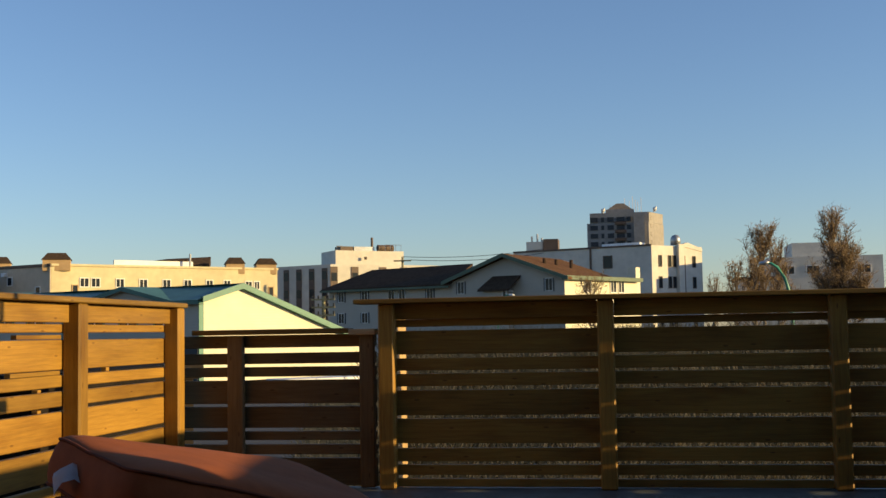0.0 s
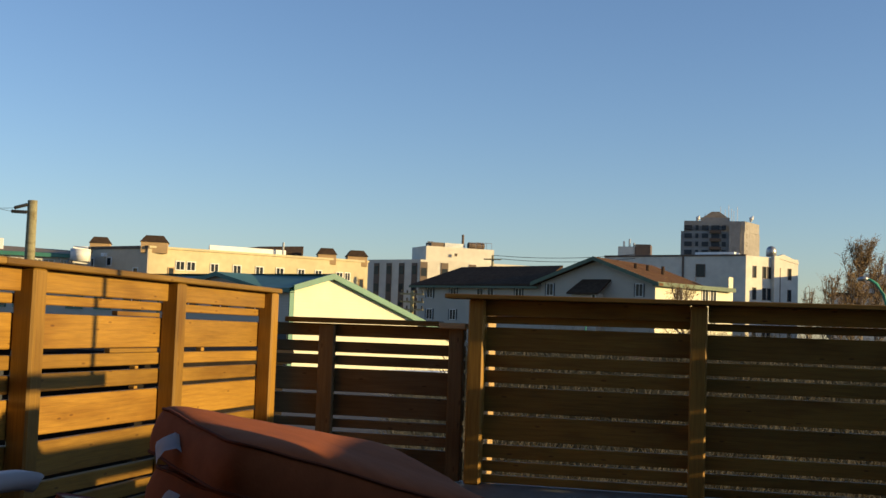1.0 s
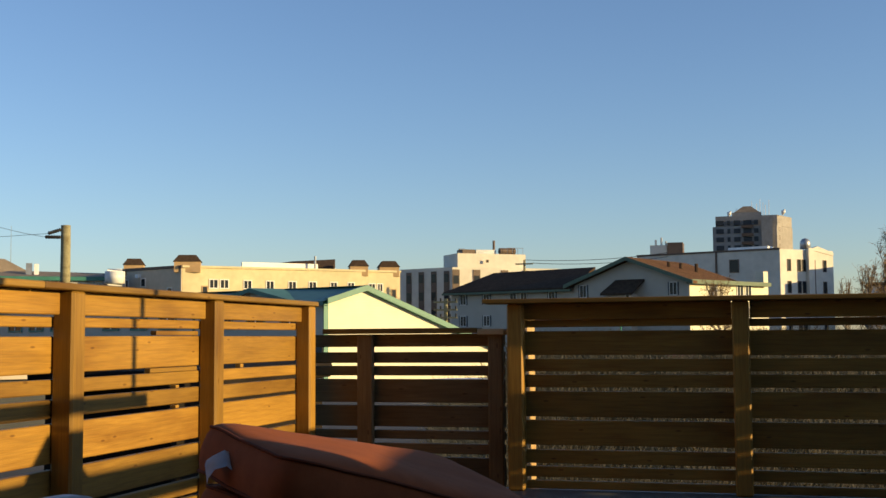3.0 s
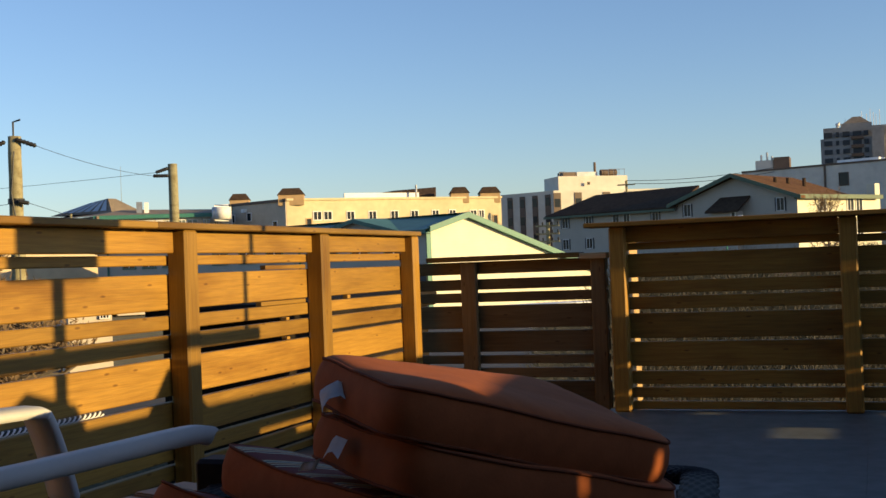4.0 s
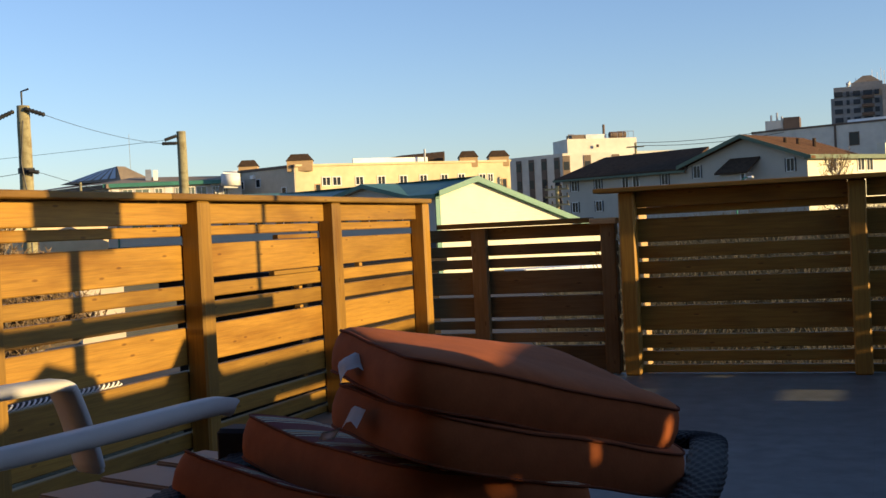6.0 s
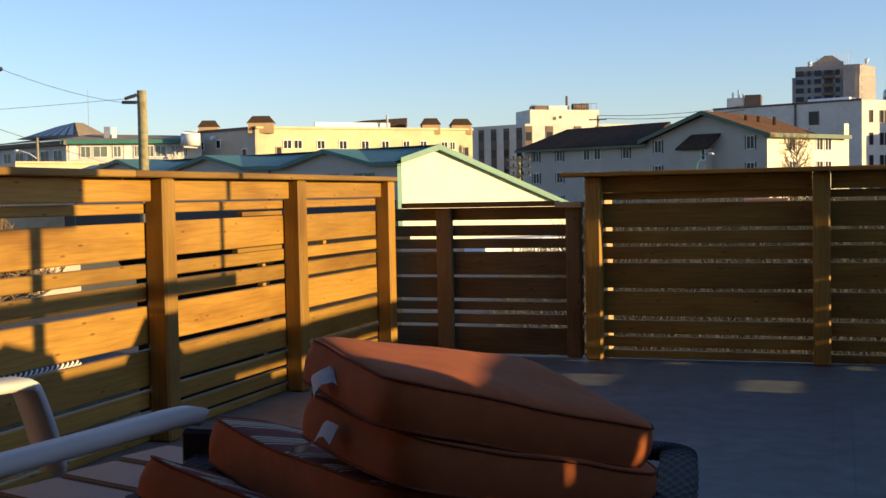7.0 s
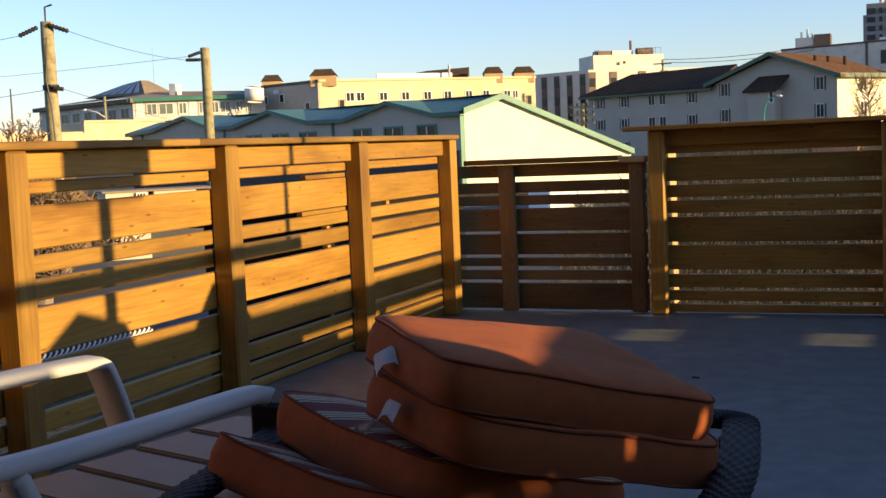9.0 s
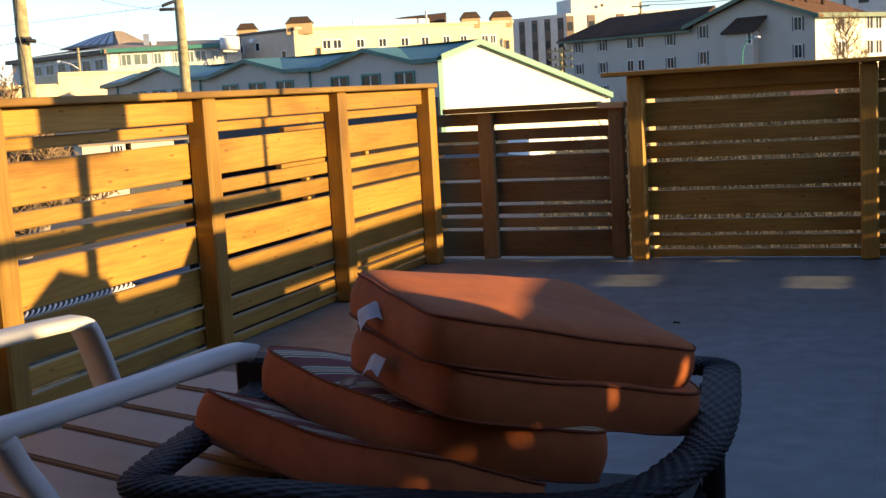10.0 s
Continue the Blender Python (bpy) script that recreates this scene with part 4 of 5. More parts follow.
def insulator(t, p, q):
    """A ribbed insulator from p to q."""
    p, q = Vector(p), Vector(q)
    pts = [p.lerp(q, k / 12) for k in range(13)]
    part("insulator", tube(pts, [0.03 if k in (0, 12) else (0.075 if k % 2 else 0.05) for k in range(13)], 10), M_insul, t, "", True)


def wire(t, p, q, sag, r=0.008):
    p, q = Vector(p), Vector(q)
    pts = [p.lerp(q, k / 14) - Vector((0, 0, sag * 4 * (k / 14) * (1 - k / 14))) for k in range(15)]
    part("wire", tube(pts, r, 5), M_wire, t)


p1 = utility_pole(-22.45, 28.0, 5.05, 0.2, "tall weathered wooden utility pole with dark insulators")
p2 = utility_pole(-23.66, 38.0, 5.02, 0.185, "weathered wooden utility pole with two strain insulators")
part("top_bracket", tube([(-22.4, 27.9, 5.0), (-22.4, 27.9, 5.45), (-22.15, 27.9, 5.5)], 0.03), M_insul, p1)
insulator(p1, (-22.3, 27.85, 4.95), (-21.85, 28.2, 4.75))
insulator(p1, (-22.65, 27.85, 4.9), (-23.05, 27.5, 4.65))
insulator(p1, (-22.22, 27.8, 3.15), (-22.0, 28.0, 3.1))
insulator(p2, (-23.75, 37.85, 4.86), (-24.10, 37.55, 4.70))
insulator(p2, (-23.75, 37.85, 4.58), (-24.22, 37.55, 4.58))
part("strap", tube([(-22.45, 28, 3.1), (-22.45, 28, 3.25)], 0.235, 14), M_insul, p1)
bm = tube([(-22.3, 27.78, 4.6), (-22.35, 27.77, 4.0), (-22.42, 27.77, 3.4), (-22.28, 27.77, 2.6), (-22.2, 27.77, 1.2), (-22.2, 27.77, -2.9)], 0.025, 6)
part("down_cable", bm, M_wire, p1)
wire(p1, (-21.85, 28.2, 4.75), (-24.22, 37.55, 4.58), 0.12)
wire(p1, (-23.05, 27.5, 4.65), (-40.0, 18.0, 3.2), 0.5)
wire(p1, (-22.0, 28.0, 3.1), (-40, 75.0, 1.6), 0.3)
wire(p1, (-22.65, 27.9, 3.1), (-40.0, 18.0, 2.0), 0.4)
wire(p2, (-24.10, 37.55, 4.70), (-60.0, 36.0, 4.9), 0.4)

# wood pole with cross-arms behind the end wall of the teal-roofed building
p3 = thing("utility_pole", "distant wooden utility pole with three cross-arms", "utility pole", group="utility poles along the street")
part("shaft", tube([(-24.6, 95, GROUND), (-24.6, 95, 4.1)], 0.16, 10), M_pole, p3)
for z in (3.75, 3.1, 2.45):
    part("cross_arm", boxed(-25.6, -23.6, 94.8, 94.95, z, z + 0.14), M_pole, p3)
    for x in (-25.5, -25.0, -24.2, -23.7):
        part("insulator", tube([(x, 94.87, z + 0.14), (x, 94.87, z + 0.4)], 0.07, 8), M_insul, p3)

p4 = thing("utility_pole", "far wooden utility pole with a short cross-arm", "utility pole", group="utility poles along the street")
part("shaft", tube([(-32.6, 170, GROUND), (-32.6, 170, 12.2)], 0.17, 8), M_pole, p4)
part("cross_arm", boxed(-33.9, -31.3, 169.8, 169.95, 11.5, 11.7), M_pole, p4)
wire(p4, (-31.4, 169.9, 11.7), (-12.0, 172.0, 12.3), 0.5, 0.04)
wire(p4, (-32.6, 169.9, 12.2), (-12.0, 172.0, 12.9), 0.5, 0.04)

mast = thing("radio_mast", "thin distant radio mast", "mast")
part("pole", tube([(-112.3, 160, GROUND), (-112.3, 160, 18.8)], [0.06, 0.025], 6), M_pole, mast)


def street_lamp():
    t = thing("street_lamp", "curved green painted street lamp arm", "street lamp")
    pts = [(8.4, 60, GROUND), (8.35, 60, 1.5), (8.25, 60, 2.6), (8.05, 60, 3.3), (7.75, 60, 3.8), (7.45, 60, 4.0), (7.2, 60, 4.05)]
    part("pole", tube(pts, [0.09, 0.085, 0.08, 0.075, 0.07, 0.065, 0.06], 10), M_lampgreen, t, "", True)
    part("head", tube([(7.35, 60, 4.05), (7.2, 60, 4.06), (6.95, 60, 4.02), (6.85, 60, 4.0)], [0.05, 0.12, 0.11, 0.03], 10), M_metal, t, "", True)


street_lamp()


def second_lamp():
    t = thing("street_lamp", "pale green curved street lamp before the pale house", "street lamp")
    pts = [(-12.75, 118, GROUND), (-12.75, 118, 2.6), (-12.70, 118, 3.2), (-12.55, 118, 3.8), (-12.25, 118, 4.3), (-11.85, 118, 4.55), (-11.5, 118, 4.6)]
    part("pole", tube(pts, 0.06, 8), M_lampgreen, t)
    part("head", tube([(-11.6, 118, 4.6), (-11.2, 118, 4.57), (-11.0, 118, 4.52)], [0.06, 0.13, 0.05], 8), M_white, t)


second_lamp()


def wooden_lamp():
    t = thing("street_lamp", "thin wooden pole with a long white lamp arm", "street lamp")
    part("pole", tube([(-76.0, 100, GROUND), (-76.0, 100, 7.6)], [0.17, 0.13], 8), M_pole, t, "", True)
    part("arm", tube([(-76.0, 99.9, 5.5), (-76.9, 99.9, 6.0), (-77.9, 99.9, 6.3), (-78.3, 99.9, 6.36)], 0.06, 8), M_white, t, "", True)
    part("head", tube([(-78.2, 99.9, 6.37), (-78.5, 99.9, 6.36), (-78.9, 99.9, 6.3)], [0.06, 0.14, 0.05], 8), M_white, t, "", True)
    q = thing("utility_pole", "very thin far pole beside the long roofed building", "utility pole", group="utility poles along the street")
    part("pole", tube([(-105.8, 120, GROUND), (-105.8, 120, 10.7)], [0.14, 0.1], 6), M_dark, q)


wooden_lamp()


# ---- trees ----
def bare_tree(x, y, base, top, spread, seed, label, twigs=420):
    rng = random.Random(seed)
    t = thing("tree", label, "tree", group="bare trees in the distance")
    trunk, limbs, crown = bmesh.new(), bmesh.new(), bmesh.new()
    h = top - base
    tube([(x + rng.uniform(-0.1, 0.1) * k, y, base + h * 0.13 * k) for k in range(7)], [0.2 * (1 - 0.13 * k) for k in range(7)], 8, trunk)
    tips = []
    for k in range(26):
        z0 = base + h * rng.uniform(0.25, 0.8)
        a = rng.uniform(0, 2 * math.pi)
        l = spread * rng.uniform(0.45, 1.0) * (1.15 - (z0 - base) / h)
        p0 = Vector((x, y, z0))
        p2 = p0 + Vector((math.cos(a) * l, math.sin(a) * l, min(h * rng.uniform(0.15, 0.4), top - z0)))
        p1 = p0.lerp(p2, 0.5) + Vector((math.cos(a) * l * 0.12, math.sin(a) * l * 0.12, -0.08 * l))
        tube([p0, p1, p2], [0.07, 0.045, 0.02], 5, limbs)
        tips.append((p0, p1, p2))
    for k in range(twigs):
        p0, p1, p2 = tips[rng.randrange(len(tips))]
        s = rng.uniform(0.2, 1.0)
        b = p0.lerp(p1, s * 2) if s < 0.5 else p1.lerp(p2, s * 2 - 1)
        d = Vector((rng.uniform(-1, 1), rng.uniform(-1, 1), rng.uniform(0.1, 1.6))).normalized() * rng.uniform(0.4, 1.0) * spread * 0.4
        w = Vector((d.y, -d.x, 0.2)).normalized() * 0.03
        v = [crown.verts.new(q) for q in (b - w, b + w, b + d)]
        crown.faces.new(v)
        for _ in range(3):
            s = rng.uniform(0.3, 0.9)
            c = b + d * s
            g = Vector((rng.uniform(-1, 1), rng.uniform(-1, 1), rng.uniform(0, 1.3))).normalized() * rng.uniform(0.15, 0.45) * spread * 0.35
            w2 = Vector((g.z, 0.2, -g.x)).normalized() * 0.024
            crown.faces.new([crown.verts.new(q) for q in (c - w2, c + w2, c + g)])
    part("trunk", trunk, M_bark, t)
    part("limb", limbs, M_bark, t)
    part("crown", crown, M_twig, t, "bare twigs with a thin outline")


bare_tree(12.4, 110, GROUND, 9.7, 3.6, 3, "leafless birch with fine upright twigs", 1100)
bare_tree(14.0, 112, GROUND, 8.8, 2.0, 4, "slender pale leafless birch tree", 700)
bare_tree(16.8, 100, GROUND, 10.1, 3.0, 5, "leafless birch with dense brown twigs", 1500)
bare_tree(10.3, 114, GROUND, 6.9, 2.6, 6, "small leafless tree with thin twigs", 560)
bare_tree(8.6, 118, GROUND, 6.2, 1.6, 7, "small leafless shrub-like tree", 240)
bare_tree(-3.4, 124, GROUND, 6.3, 3.6, 8, "leafless tree in front of the cream side wall", 420)


def conifer(x, y, top, r, seed):
    rng = random.Random(seed)
    t = thing("tree", "dark green conifer with drooping branches", "tree")
    part("trunk", tube([(x, y, GROUND), (x, y, top)], [0.16, 0.02], 7), M_bark, t)
    bm = bmesh.new()
    for k in range(1500):
        f = rng.random() ** 0.7
        z = top - f * (top - GROUND) * 0.93
        a = rng.uniform(0, 2 * math.pi)
        l = r * f * rng.uniform(0.5, 1.1) + 0.08
        c = Vector((x, y, z))
        d = Vector((math.cos(a) * l, math.sin(a) * l, -0.3 * l))
        w = Vector((-d.y, d.x, 0)).normalized() * (0.06 + 0.08 * f)
        bm.faces.new([bm.verts.new(q) for q in (c + d * 0.35 - w, c + d * 0.35 + w, c + d)])
    part("crown", bm, M_conifer, t)


conifer(19.3, 90, 8.8, 1.3, 11)
bare_tree(17.0, 96, GROUND, 6.9, 3.4, 15, "low golden-brown leafless willow thicket", 2200)
bare_tree(11.2, 106, GROUND, 6.8, 2.4, 16, "low dark leafless bush beside the birches", 900)


def container():
    t = thing("storage_container", "white metal storage container standing in sun", "container")
    w = Wall((-15.0, 52.5), LIT, (1, -1))
    part("body", w.slab(0, 4.6, GROUND, -1.12, -2.0, 0), M_white, t)
    for u in (0.05, 1.55, 3.05, 4.5):
        part("rib", w.slab(u, u + 0.06, GROUND, -1.12, 0.002, 0.05), M_white, t)


container()


bare_tree(-21.1, 25.0, GROUND, 1.85, 1.5, 31, "low leafless brown bush below the deck", 260)


for bx, by, top, seed in ((-19.2, 24.0, 0.35, 32), (-18.0, 22.6, 0.10, 33), (-20.6, 25.6, 0.45, 34), (-17.2, 21.0, -0.2, 35)):
    bare_tree(bx, by, GROUND, top, 2.0, seed, "dense leafless brush in the yard below the deck", 700)


def outbuilding():
    t = thing("outbuilding", "small cream outbuilding with a barred window and a bay painted dark", "building")
    w = Wall((-22.6, 30.0), LIT, (1, -1))
    part("wall", w.slab(0.2, 1.5, GROUND, 0.0, -2.0, 0.0), M_buff, t)
    # solid slab, its dark colour standing for shade inside an open bay
    part("bay_shade", w.slab(1.51, 3.6, GROUND, -0.32, -1.6, -0.2), M_shutter, t, "solid dark slab standing for the bay's shade")
    part("fascia", w.slab(1.68, 3.0, -0.31, -0.01, -1.8, 0.0), M_buff, t)
    part("roof", w.slab(0.1, 3.7, 0.005, 0.06, -2.2, 0.06), M_greyroof, t)
    window(t, w, 1.27, -0.2, 0.3, 0.36, M_wframe, 2, False, 0.03)


outbuilding()


# ---- grassy bank and gap-darkening block just beyond the fences ----
def bank_height(x, y):
    """Height of the bank beyond the shaded fence; falls off towards its sides."""
    t = min(1.0, max(0.0, (y - 8.6) / 6.5))
    t = t * t * (3 - 2 * t)
    side = min(1.0, max(0.0, (x + 2.75) / 0.5)) * min(1.0, max(0.0, (16.0 - x) / 3.0))
    return GROUND + (2.66 * t + 0.16 * noise.noise(Vector((x * 0.7, y * 0.5, 3.0))) * t) * side


def bank():
    bm = bmesh.new()
    xs = [-3.2 + 0.3 * k for k in range(66)]
    ys = [8.4 + 0.3 * k for k in range(40)]
    grid = [[bm.verts.new((x, y, bank_height(x, y) - 0.02)) for x in xs] for y in ys]
    for r0, r1 in zip(grid, grid[1:]):
        for k in range(len(xs) - 1):
            bm.faces.new((r0[k], r0[k + 1], r1[k + 1], r1[k]))
    solid("ground_bank", bm, M_ground, "earth bank with dry grass rising beyond the deck", "ground", "structure", "", True)


bank()
crate = thing("crate", "pinkish-red box half hidden in dry grass", "crate", pose(-0.22, 15.0, 0.50))
part("body", boxed(-0.26, 0.26, -0.15, 0.15, 0.0, 0.34, 0.01), plain("faded_red_paint", (0.62, 0.27, 0.18), 0.7, 0.2, 5.0), crate)


def grass():
    rng = random.Random(21)
    verts, faces = [], []

    def tuft(x, y, z, h, blades):
        for _ in range(blades):
            a = rng.uniform(0, 2 * math.pi)
            w = 0.0035 + 0.0004 * y
            bx, by = x + rng.uniform(-0.2, 0.2), y + rng.uniform(-0.2, 0.2)
            lx, ly = math.cos(a) * h * 0.6, math.sin(a) * h * 0.6
            i = len(verts)
            verts.extend([(bx - w, by, z - 0.04), (bx + w, by, z - 0.04), (bx + lx, by + ly, z + h * rng.uniform(0.5, 1.0))])
            faces.append((i, i + 1, i + 2))

    for _ in range(7000):
        y = 9.0 + 8.0 * rng.random()
        x = rng.uniform(-2.5, 2.6 + 0.45 * (y - 9))
        z = bank_height(x, y)
        tuft(x, y, z, min(rng.uniform(0.12, 0.55) if y < 13 else rng.uniform(0.3, 0.5), (0.70 if -0.42 < x < -0.02 and y > 12.5 else 1.0) - z), 4)
    for _ in range(2200):
        y = 12.0 + 55.0 * rng.random() ** 1.4
        x = rng.uniform(-0.26, -0.17) * y
        tuft(x, y, GROUND, rng.uniform(0.25, 0.8) * (0.8 + y * 0.012), 4)
    me = bpy.data.meshes.new("dry_grass")
    me.from_pydata(verts, [], faces)
    me.materials.append(plain("dry_straw", (0.34, 0.26, 0.14), 0.9, 0.5, 3.0, 0.8, 0.1, 0.002, 0, 0.1))
    tagged(new("dry_grass", me), "tall dry straw-coloured grass beyond the deck fence", "grass", "", "stuff")


grass()


def gap_darkener():
    t = thing("gap_darkener", "added black block beyond the fence, darkening the gaps between its boards", "shed")
    # added block: its black colour stands in for deep shade behind the gaps
    part("wall", boxed(-3.6, -2.75, 6.8, 9.3, GROUND, 0.54, 0.01), M_gapdark, t)
    part("roof", boxed(-3.68, -2.70, 6.72, 9.4, 0.54, 0.66, 0.02), M_gapdark, t)


gap_darkener()

# ---- furniture on the deck ----
def bilinear(c, a, b):
    L, N, R, F = c
    u, v = (a + 1) / 2, (b + 1) / 2
    return L.lerp(N, u).lerp(F.lerp(R, u), v)


def outline(n=112, p=8.0):
    out = []
    for k in range(n):
        t = 2 * math.pi * k / n
        c, s = math.cos(t), math.sin(t)
        r = (abs(c) ** p + abs(s) ** p) ** (-1 / p)
        out.append((c * r, s * r))
    return out


def cushion(label, corners, thick, puff, sag=0.0, striped=False, group="cushions stacked on the chair", seed=1):
    """A box cushion: top corners in order, filled faces puffed, side bands bulged, with piping round both edges."""
    rng = random.Random(seed)
    c = [Vector(p) for p in corners]
    up = (c[2] - c[0]).cross(c[3] - c[1]).normalized()
    if up.z < 0:
        up = -up
    mid = sum(c, Vector()) / 4

    def place(a, b, h):
        wav = 0.006 * noise.noise(Vector((a * 1.4 + seed * 9, b * 1.4, h * 3))) + 0.0012 * noise.noise(Vector((a * 5 + seed, b * 5, 2)))
        q = bilinear(c, a, b)
        return q + up * (h + wav) - Vector((0, 0, sag * (1 - a * a)))

    t = thing("seat_cushion" if not striped else "back_cushion", label, "cushion", group=group)
    ring = outline()
    n = len(ring)

    def sheet(rows, close_first, close_last, uv=False):
        bm = bmesh.new()
        lay = bm.loops.layers.uv.new("UVMap") if uv else None
        where = {}
        vs = []
        for r, h in rows:
            row = []
            for a, b in ring:
                v = bm.verts.new(place(a * r, b * r, h))
                where[v] = ((a * r + 1) / 2, (b * r + 1) / 2)
                row.append(v)
            vs.append(row)
        for r0, r1 in zip(vs, vs[1:]):
            for k in range(n):
                bm.faces.new((r0[k], r0[(k + 1) % n], r1[(k + 1) % n], r1[k]))
        if close_last:
            v = bm.verts.new(place(0, 0, rows[-1][1]))
            where[v] = (0.5, 0.5)
            for k in range(n):
                bm.faces.new((vs[-1][k], vs[-1][(k + 1) % n], v))
        bmesh.ops.recalc_face_normals(bm, faces=bm.faces[:])
        if uv:
            for f in bm.faces:
                for lp in f.loops:
                    lp[lay].uv = where[lp.vert]
        return bm

    top = [(1.0, 0.0), (0.985, puff * 0.22), (0.95, puff * 0.45), (0.88, puff * 0.68), (0.75, puff * 0.85), (0.55, puff * 0.95), (0.3, puff), (0.1, puff)]
    side = [(1.0, 0.0), (1.018, -thick * 0.2), (1.028, -thick * 0.5), (1.018, -thick * 0.8), (1.0, -thick)]
    low = [(r, -thick - h * 0.5) for r, h in top]
    part("top_panel", sheet(top, False, True, striped), M_stripe if striped else M_terra, t, "striped woven top" if striped else "", True)
    part("side_band", sheet(side, False, False), M_terra, t, "", True)
    part("bottom_panel", sheet(low, False, True), M_terra, t, "", True)
    for h in (0.0, -thick):
        pts = [place(a * 1.004, b * 1.004, h) for a, b in ring]
        part("piping", tube(pts, 0.0026, 6, None, True), M_pipe, t, "dark thin piping", True)
    return t


TOP = [(-0.220, 2.150, 0.712), (0.045, 1.890, 0.690), (0.345, 2.330, 0.545), (0.055, 2.52, 0.632)]
cushion("terracotta box cushion lying on top of the stack", TOP, 0.068, 0.017, 0.0, False, seed=1)
SECOND = [(-0.235, 2.165, 0.622), (0.055, 1.905, 0.608), (0.350, 2.330, 0.474), (0.055, 2.55, 0.548)]
cushion("terracotta box cushion beneath the top one", SECOND, 0.070, 0.006, 0.0, False, seed=2)
THIRD = [(-0.500, 2.310, 0.550), (-0.024, 1.974, 0.522), (0.248, 2.10, 0.472), (-0.27, 2.55, 0.455)]
cushion("terracotta cushion with burgundy and cream striped face", THIRD, 0.078, 0.008, 0.014, True, seed=3)
FOURTH = [(-0.515, 2.110, 0.520), (-0.025, 1.910, 0.487), (0.16, 2.04, 0.400), (-0.37, 2.40, 0.37)]
cushion("striped terracotta back cushion lying lowest on the chair", FOURTH, 0.076, 0.006, 0.02, True, seed=4)


def ribbon(points, width, parent_label, side):
    bm = bmesh.new()
    pts = [Vector(p) for p in points]
    s = Vector(side)
    rows = []
    for i, p in enumerate(pts):
        w = width * (0.85 + 0.15 * math.cos(i * 1.7))
        rows.append([bm.verts.new(p + s * w * k) for k in (-0.5, -0.17, 0.17, 0.5)])
    for r0, r1 in zip(rows, rows[1:]):
        for k in range(3):
            bm.faces.new((r0[k], r0[k + 1], r1[k + 1], r1[k]))
    bmesh.ops.solidify(bm, geom=bm.faces[:], thickness=0.0015)
    return solid("cushion_tie", bm, M_tag, parent_label, "cushion tie", "", "white ties", True)


ribbon([(-0.100, 2.030, 0.664), (-0.112, 2.015, 0.676), (-0.128, 2.010, 0.670), (-0.140, 2.014, 0.660), (-0.146, 2.022, 0.652)], 0.044, "white fabric tie hanging from the top cushion", (0.42, -0.68, -0.55))
ribbon([(-0.142, 2.030, 0.582), (-0.128, 2.017, 0.592), (-0.116, 2.006, 0.594), (-0.100, 1.995, 0.588)], 0.036, "white fabric tie hanging over the striped cushion", (0.30, 0.45, 0.80))
ribbon([(-0.158, 2.030, 0.560), (-0.172, 2.030, 0.556), (-0.190, 2.034, 0.554)], 0.022, "short white fabric tie end on the striped cushion", (0.3, 0.45, 0.75))


# dark wicker chair under the cushions
def smooth_loop(pts, n, closed=True):
    out = []
    m = len(pts)
    P = [Vector(p) for p in pts]
    for i in range(m if closed else m - 1):
        a, b, c, d = (P[(i - 1) % m], P[i], P[(i + 1) % m], P[(i + 2) % m]) if closed else (P[max(i - 1, 0)], P[i], P[i + 1], P[min(i + 2, m - 1)])
        for k in range(n):
            t = k / n
            out.append(0.5 * ((2 * b) + (c - a) * t + (2 * a - 5 * b + 4 * c - d) * t * t + (3 * b - a - 3 * c + d) * t ** 3))
    if not closed:
        out.append(P[-1])
    return out


def woven_tube(path, half_w, half_h, strands=22):
    """A flat-oval rim wrapped in woven strands: raised and sunk in turn."""
    bm = bmesh.new()
    rings = []
    n = len(path)
    for i, p in enumerate(path):
        d = (path[min(i + 1, n - 1)] - path[max(i - 1, 0)]).normalized()
        side = d.cross(Vector((0, 0, 1))).normalized()
        up = side.cross(d)
        row = []
        for k in range(strands * 2):
            t = 2 * math.pi * k / (strands * 2)
            over = 1.0 if ((i // 3) + (k // 2)) % 2 else 0.0
            edge = 1.0 if i % 3 == 1 else 0.6
            r = 1.0 + (0.13 * over - 0.04) * edge
            cs, sn = math.cos(t), math.sin(t)
            e = (abs(cs) ** 3 + abs(sn) ** 3) ** (-1 / 3)
            row.append(bm.verts.new(p + side * (cs * e * half_w * r) + up * (sn * e * half_h * r)))
        rings.append(row)
    m = strands * 2
    for r0, r1 in zip(rings, rings[1:]):
        for k in range(m):
            bm.faces.new((r0[k], r0[(k + 1) % m], r1[(k + 1) % m], r1[k]))
    bm.faces.new(rings[0][::-1])
    bm.faces.new(rings[-1])
    return bm


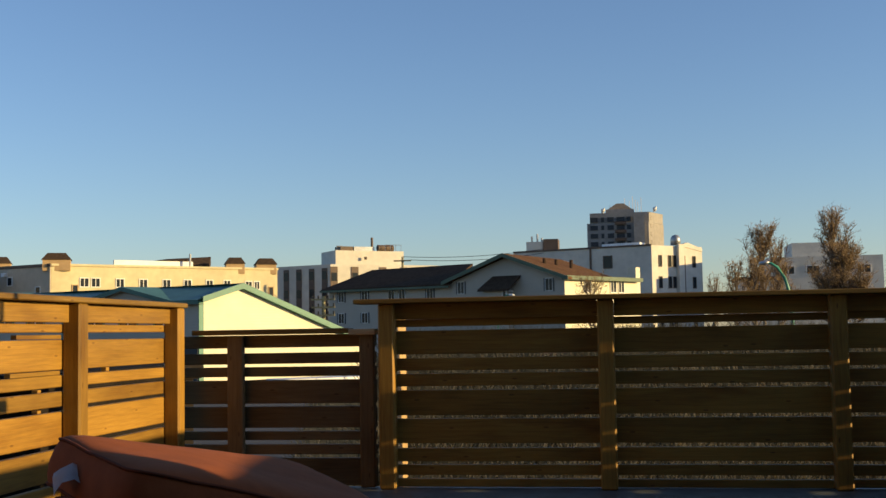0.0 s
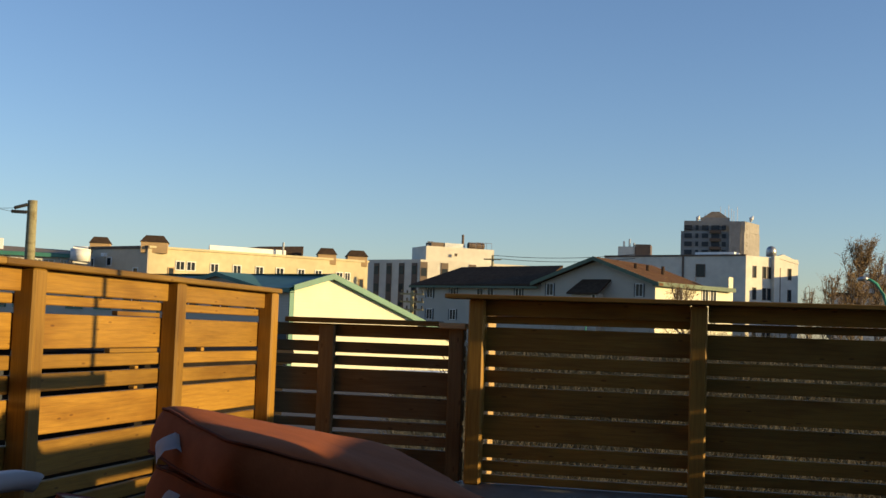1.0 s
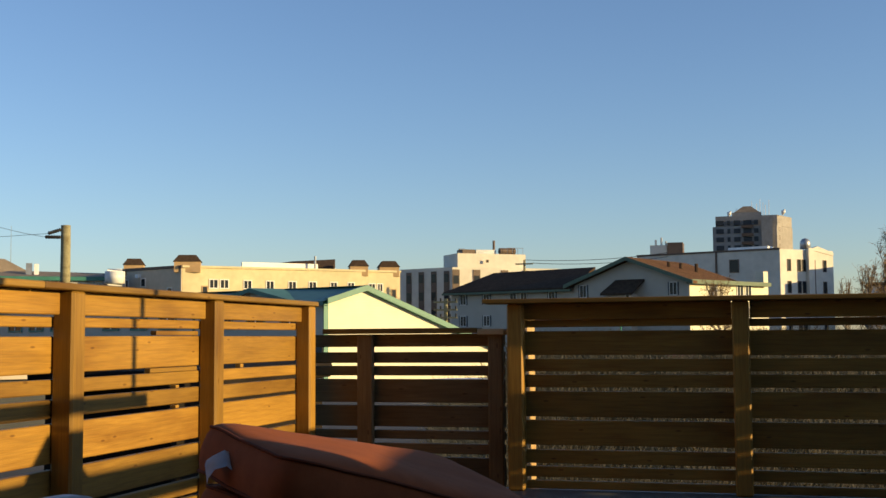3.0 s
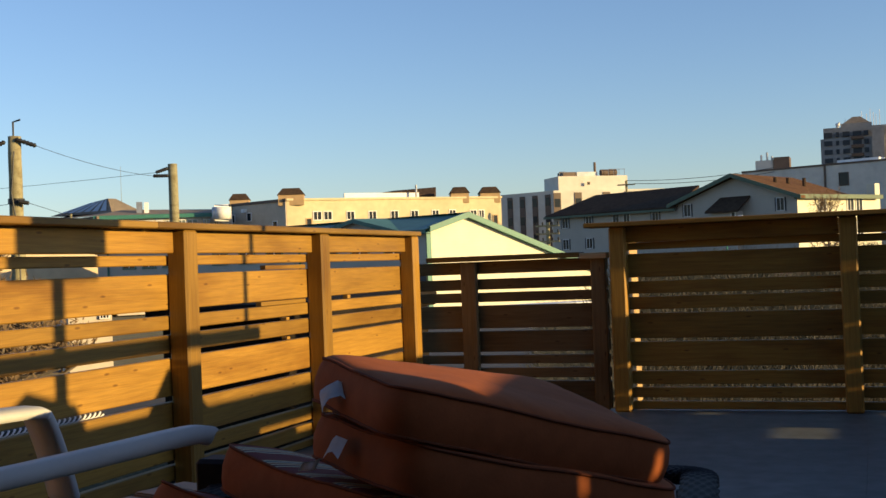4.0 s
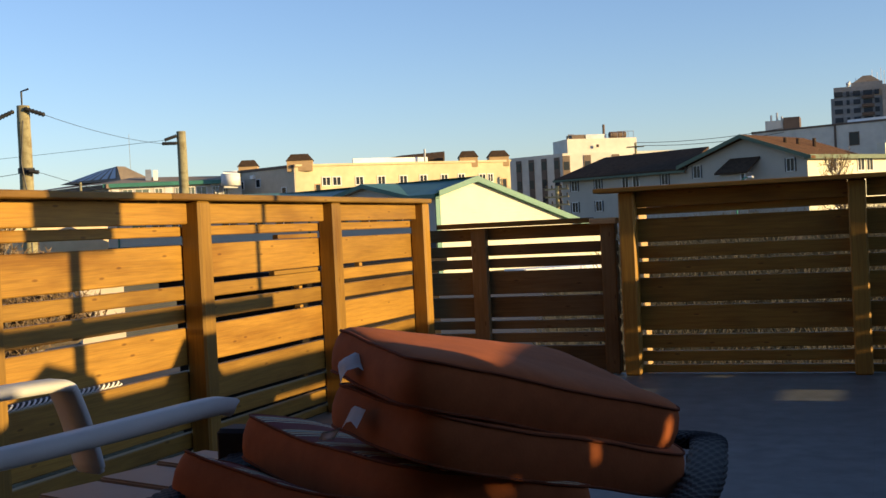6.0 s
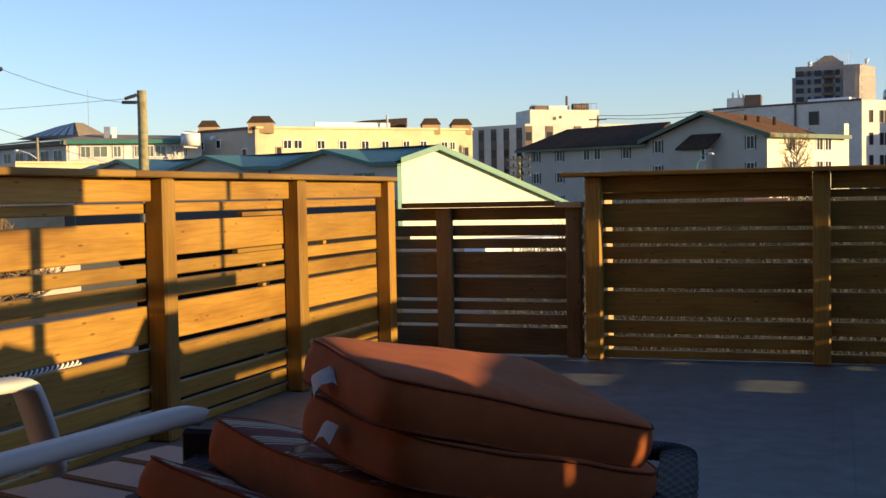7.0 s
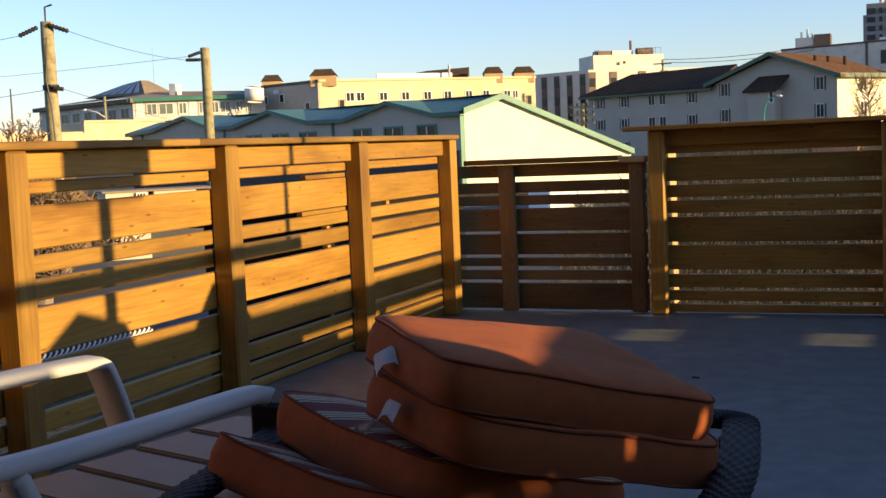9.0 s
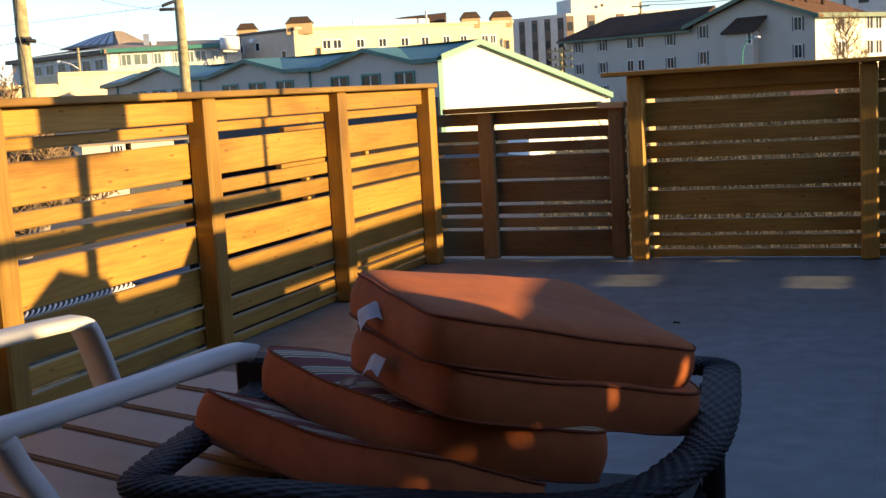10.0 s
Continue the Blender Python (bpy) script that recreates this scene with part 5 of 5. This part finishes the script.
def wicker_chair():
    t = thing("wicker_chair", "dark brown wicker tub chair piled with cushions", "chair")
    z = 0.435
    rim = [(0.10, 2.70, z), (0.25, 2.695, z), (0.308, 2.675, z), (0.326, 2.60, z), (0.352, 2.36, z), (0.356, 2.18, z), (0.343, 2.08, z), (0.30, 1.94, z), (0.20, 1.865, z),
           (-0.02, 1.84, z), (-0.25, 1.84, z), (-0.38, 1.825, z), (-0.440, 1.835, z), (-0.468, 1.92, z), (-0.490, 2.06, z), (-0.51, 2.2, z), (-0.55, 2.42, z)]
    path = smooth_loop(rim, 26, False)
    part("rim", woven_tube(path, 0.033, 0.015), M_wicker, t, "woven dark rim")
    part("seat", boxed(-0.40, 0.30, 1.83, 2.60, 0.20, 0.24, 0.015, 2), M_wicker, t)
    part("corner_post", boxed(-0.61, -0.53, 2.40, 2.47, 0.0, 0.495, 0.008), M_wicker, t)
    for x, y in ((-0.43, 1.86), (0.26, 1.90), (0.31, 2.57), (-0.50, 2.42)):
        part("leg", tube([(x, y, 0.0), (x, y, 0.43)], 0.022, 10), M_wicker, t)


wicker_chair()


# white resin armchair with beige slats
def resin_chair():
    t = thing("resin_armchair", "white resin garden armchair with beige slatted seat", "chair")
    d = Vector((0.29, 0.957, 0)).normalized()       # facing
    s = Vector((0.957, -0.29, 0)).normalized()      # towards the wicker chair
    o = Vector((-0.335, 2.03, 0))                   # front end of the near arm

    def arm(path, w, h, name):
        bm = bmesh.new()
        pts = smooth_loop(path, 6, False)
        n = len(pts)
        rings = []
        for i, p in enumerate(pts):
            dd = (pts[min(i + 1, n - 1)] - pts[max(i - 1, 0)]).normalized()
            side = s
            up = side.cross(dd).normalized()
            ww = w * (1.0 if 1 < i < n - 2 else 0.82)
            rings.append([bm.verts.new(p + side * (x * ww) + up * (z * h)) for x, z in
                          ((-0.5, -0.5), (0.5, -0.5), (0.5, 0.1), (0.42, 0.36), (0.25, 0.5), (-0.25, 0.5), (-0.42, 0.36), (-0.5, 0.1))])
        for r0, r1 in zip(rings, rings[1:]):
            for k in range(8):
                bm.faces.new((r0[k], r0[(k + 1) % 8], r1[(k + 1) % 8], r1[k]))
        bm.faces.new(rings[0][::-1])
        bm.faces.new(rings[-1])
        bmesh.ops.recalc_face_normals(bm, faces=bm.faces[:])
        return part(name, bm, M_resin, t, "", True)

    z = Vector((0, 0, 1))
    arm([o - d * 0.015 + z * 0.600, o - d * 0.05 + z * 0.607, o - d * 0.25 + z * 0.598, o - d * 0.45 + z * 0.592, o - d * 0.62 + z * 0.60], 0.036, 0.027, "arm")
    f = o - s * 0.47
    arm([f - d * 0.30 + z * 0.615, f - d * 0.12 + z * 0.619, f - d * 0.03 + z * 0.619, f - d * 0.004 + z * 0.616, f + d * 0.008 + z * 0.602, f + d * 0.028 + z * 0.55, f + d * 0.046 + z * 0.49, f + d * 0.057 + z * 0.445], 0.080, 0.020, "arm")
    # raked back uprights at the rear of the arms
    arm([o - d * 0.60 + z * 0.60 - s * 0.01, o - d * 0.63 + z * 0.5, o - d * 0.60 + z * 0.3, o - d * 0.56 + z * 0.0], 0.05, 0.035, "rear_leg")
    arm([o - d * 0.46 + z * 0.580, o - d * 0.43 + z * 0.53 - s * 0.02, o - d * 0.39 + z * 0.46 - s * 0.02, o - d * 0.36 + z * 0.37 - s * 0.02, o - d * 0.36 + z * 0.0 - s * 0.02], 0.045, 0.03, "leg")
    arm([f - d * 0.30 + z * 0.61, f - d * 0.5 + z * 0.60, f - d * 0.62 + z * 0.60], 0.06, 0.03, "arm_end")
    # seat slats
    for k in range(6):
        c = o + d * (0.40 - 0.145 * k) - s * 0.32 + z * (0.388 - 0.006 * k)
        ob = part("slat", boxed(-0.31, 0.31, -0.0695, 0.0695, -0.012, 0.012, 0.004, 2), M_slat, t)
        ob.matrix_basis = Matrix.Translation(c) @ Matrix.Rotation(math.atan2(s.y, s.x), 4, 'Z')
    for q, h in ((-0.07, 0.335), (-0.57, 0.335)):
        c = o + d * 0.05 + s * q + z * h
        ob = part("side_rail", boxed(-0.42, 0.42, -0.016, 0.016, -0.03, 0.03, 0.006), M_resin, t)
        ob.matrix_basis = Matrix.Translation(c) @ Matrix.Rotation(math.atan2(d.y, d.x), 4, 'Z')
    for q in (-0.03, -0.49):
        c = o + d * 0.42 + s * q
        ob = part("front_leg", boxed(-0.03, 0.03, -0.02, 0.02, 0.0, 0.31, 0.006), M_resin, t)
        ob.matrix_basis = Matrix.Translation(c)


resin_chair()


# ---- small debris on the deck ----
def dry_leaf(x, y, size, turn):
    """A curled dry leaf lying on the membrane."""
    bm = bmesh.new()
    rows = []
    for k in range(6):
        u = k / 5
        w = size * 0.32 * math.sin(math.pi * (0.08 + 0.87 * u))
        rows.append([bm.verts.new((size * (u - 0.5), w * v, 0.003 + size * 0.25 * abs(v) ** 2 + 0.002 * (1 + math.sin(5 * u)))) for v in (-1, -0.4, 0.4, 1)])
    for r0, r1 in zip(rows, rows[1:]):
        for k in range(3):
            bm.faces.new((r0[k], r0[k + 1], r1[k + 1], r1[k]))
    bmesh.ops.solidify(bm, geom=bm.faces[:], thickness=0.001)
    leaf = solid("dry_leaf", bm, M_twig, "small curled dry brown leaf on the deck", "leaf", "", "dry leaves on the deck", True)
    leaf.matrix_world = pose(x, y, 0.002, 0, 0, turn)


for x, y, size, turn in ((-0.20, 5.15, 0.03, 20), (1.02, 5.35, 0.02, 75)):
    dry_leaf(x, y, size, turn)
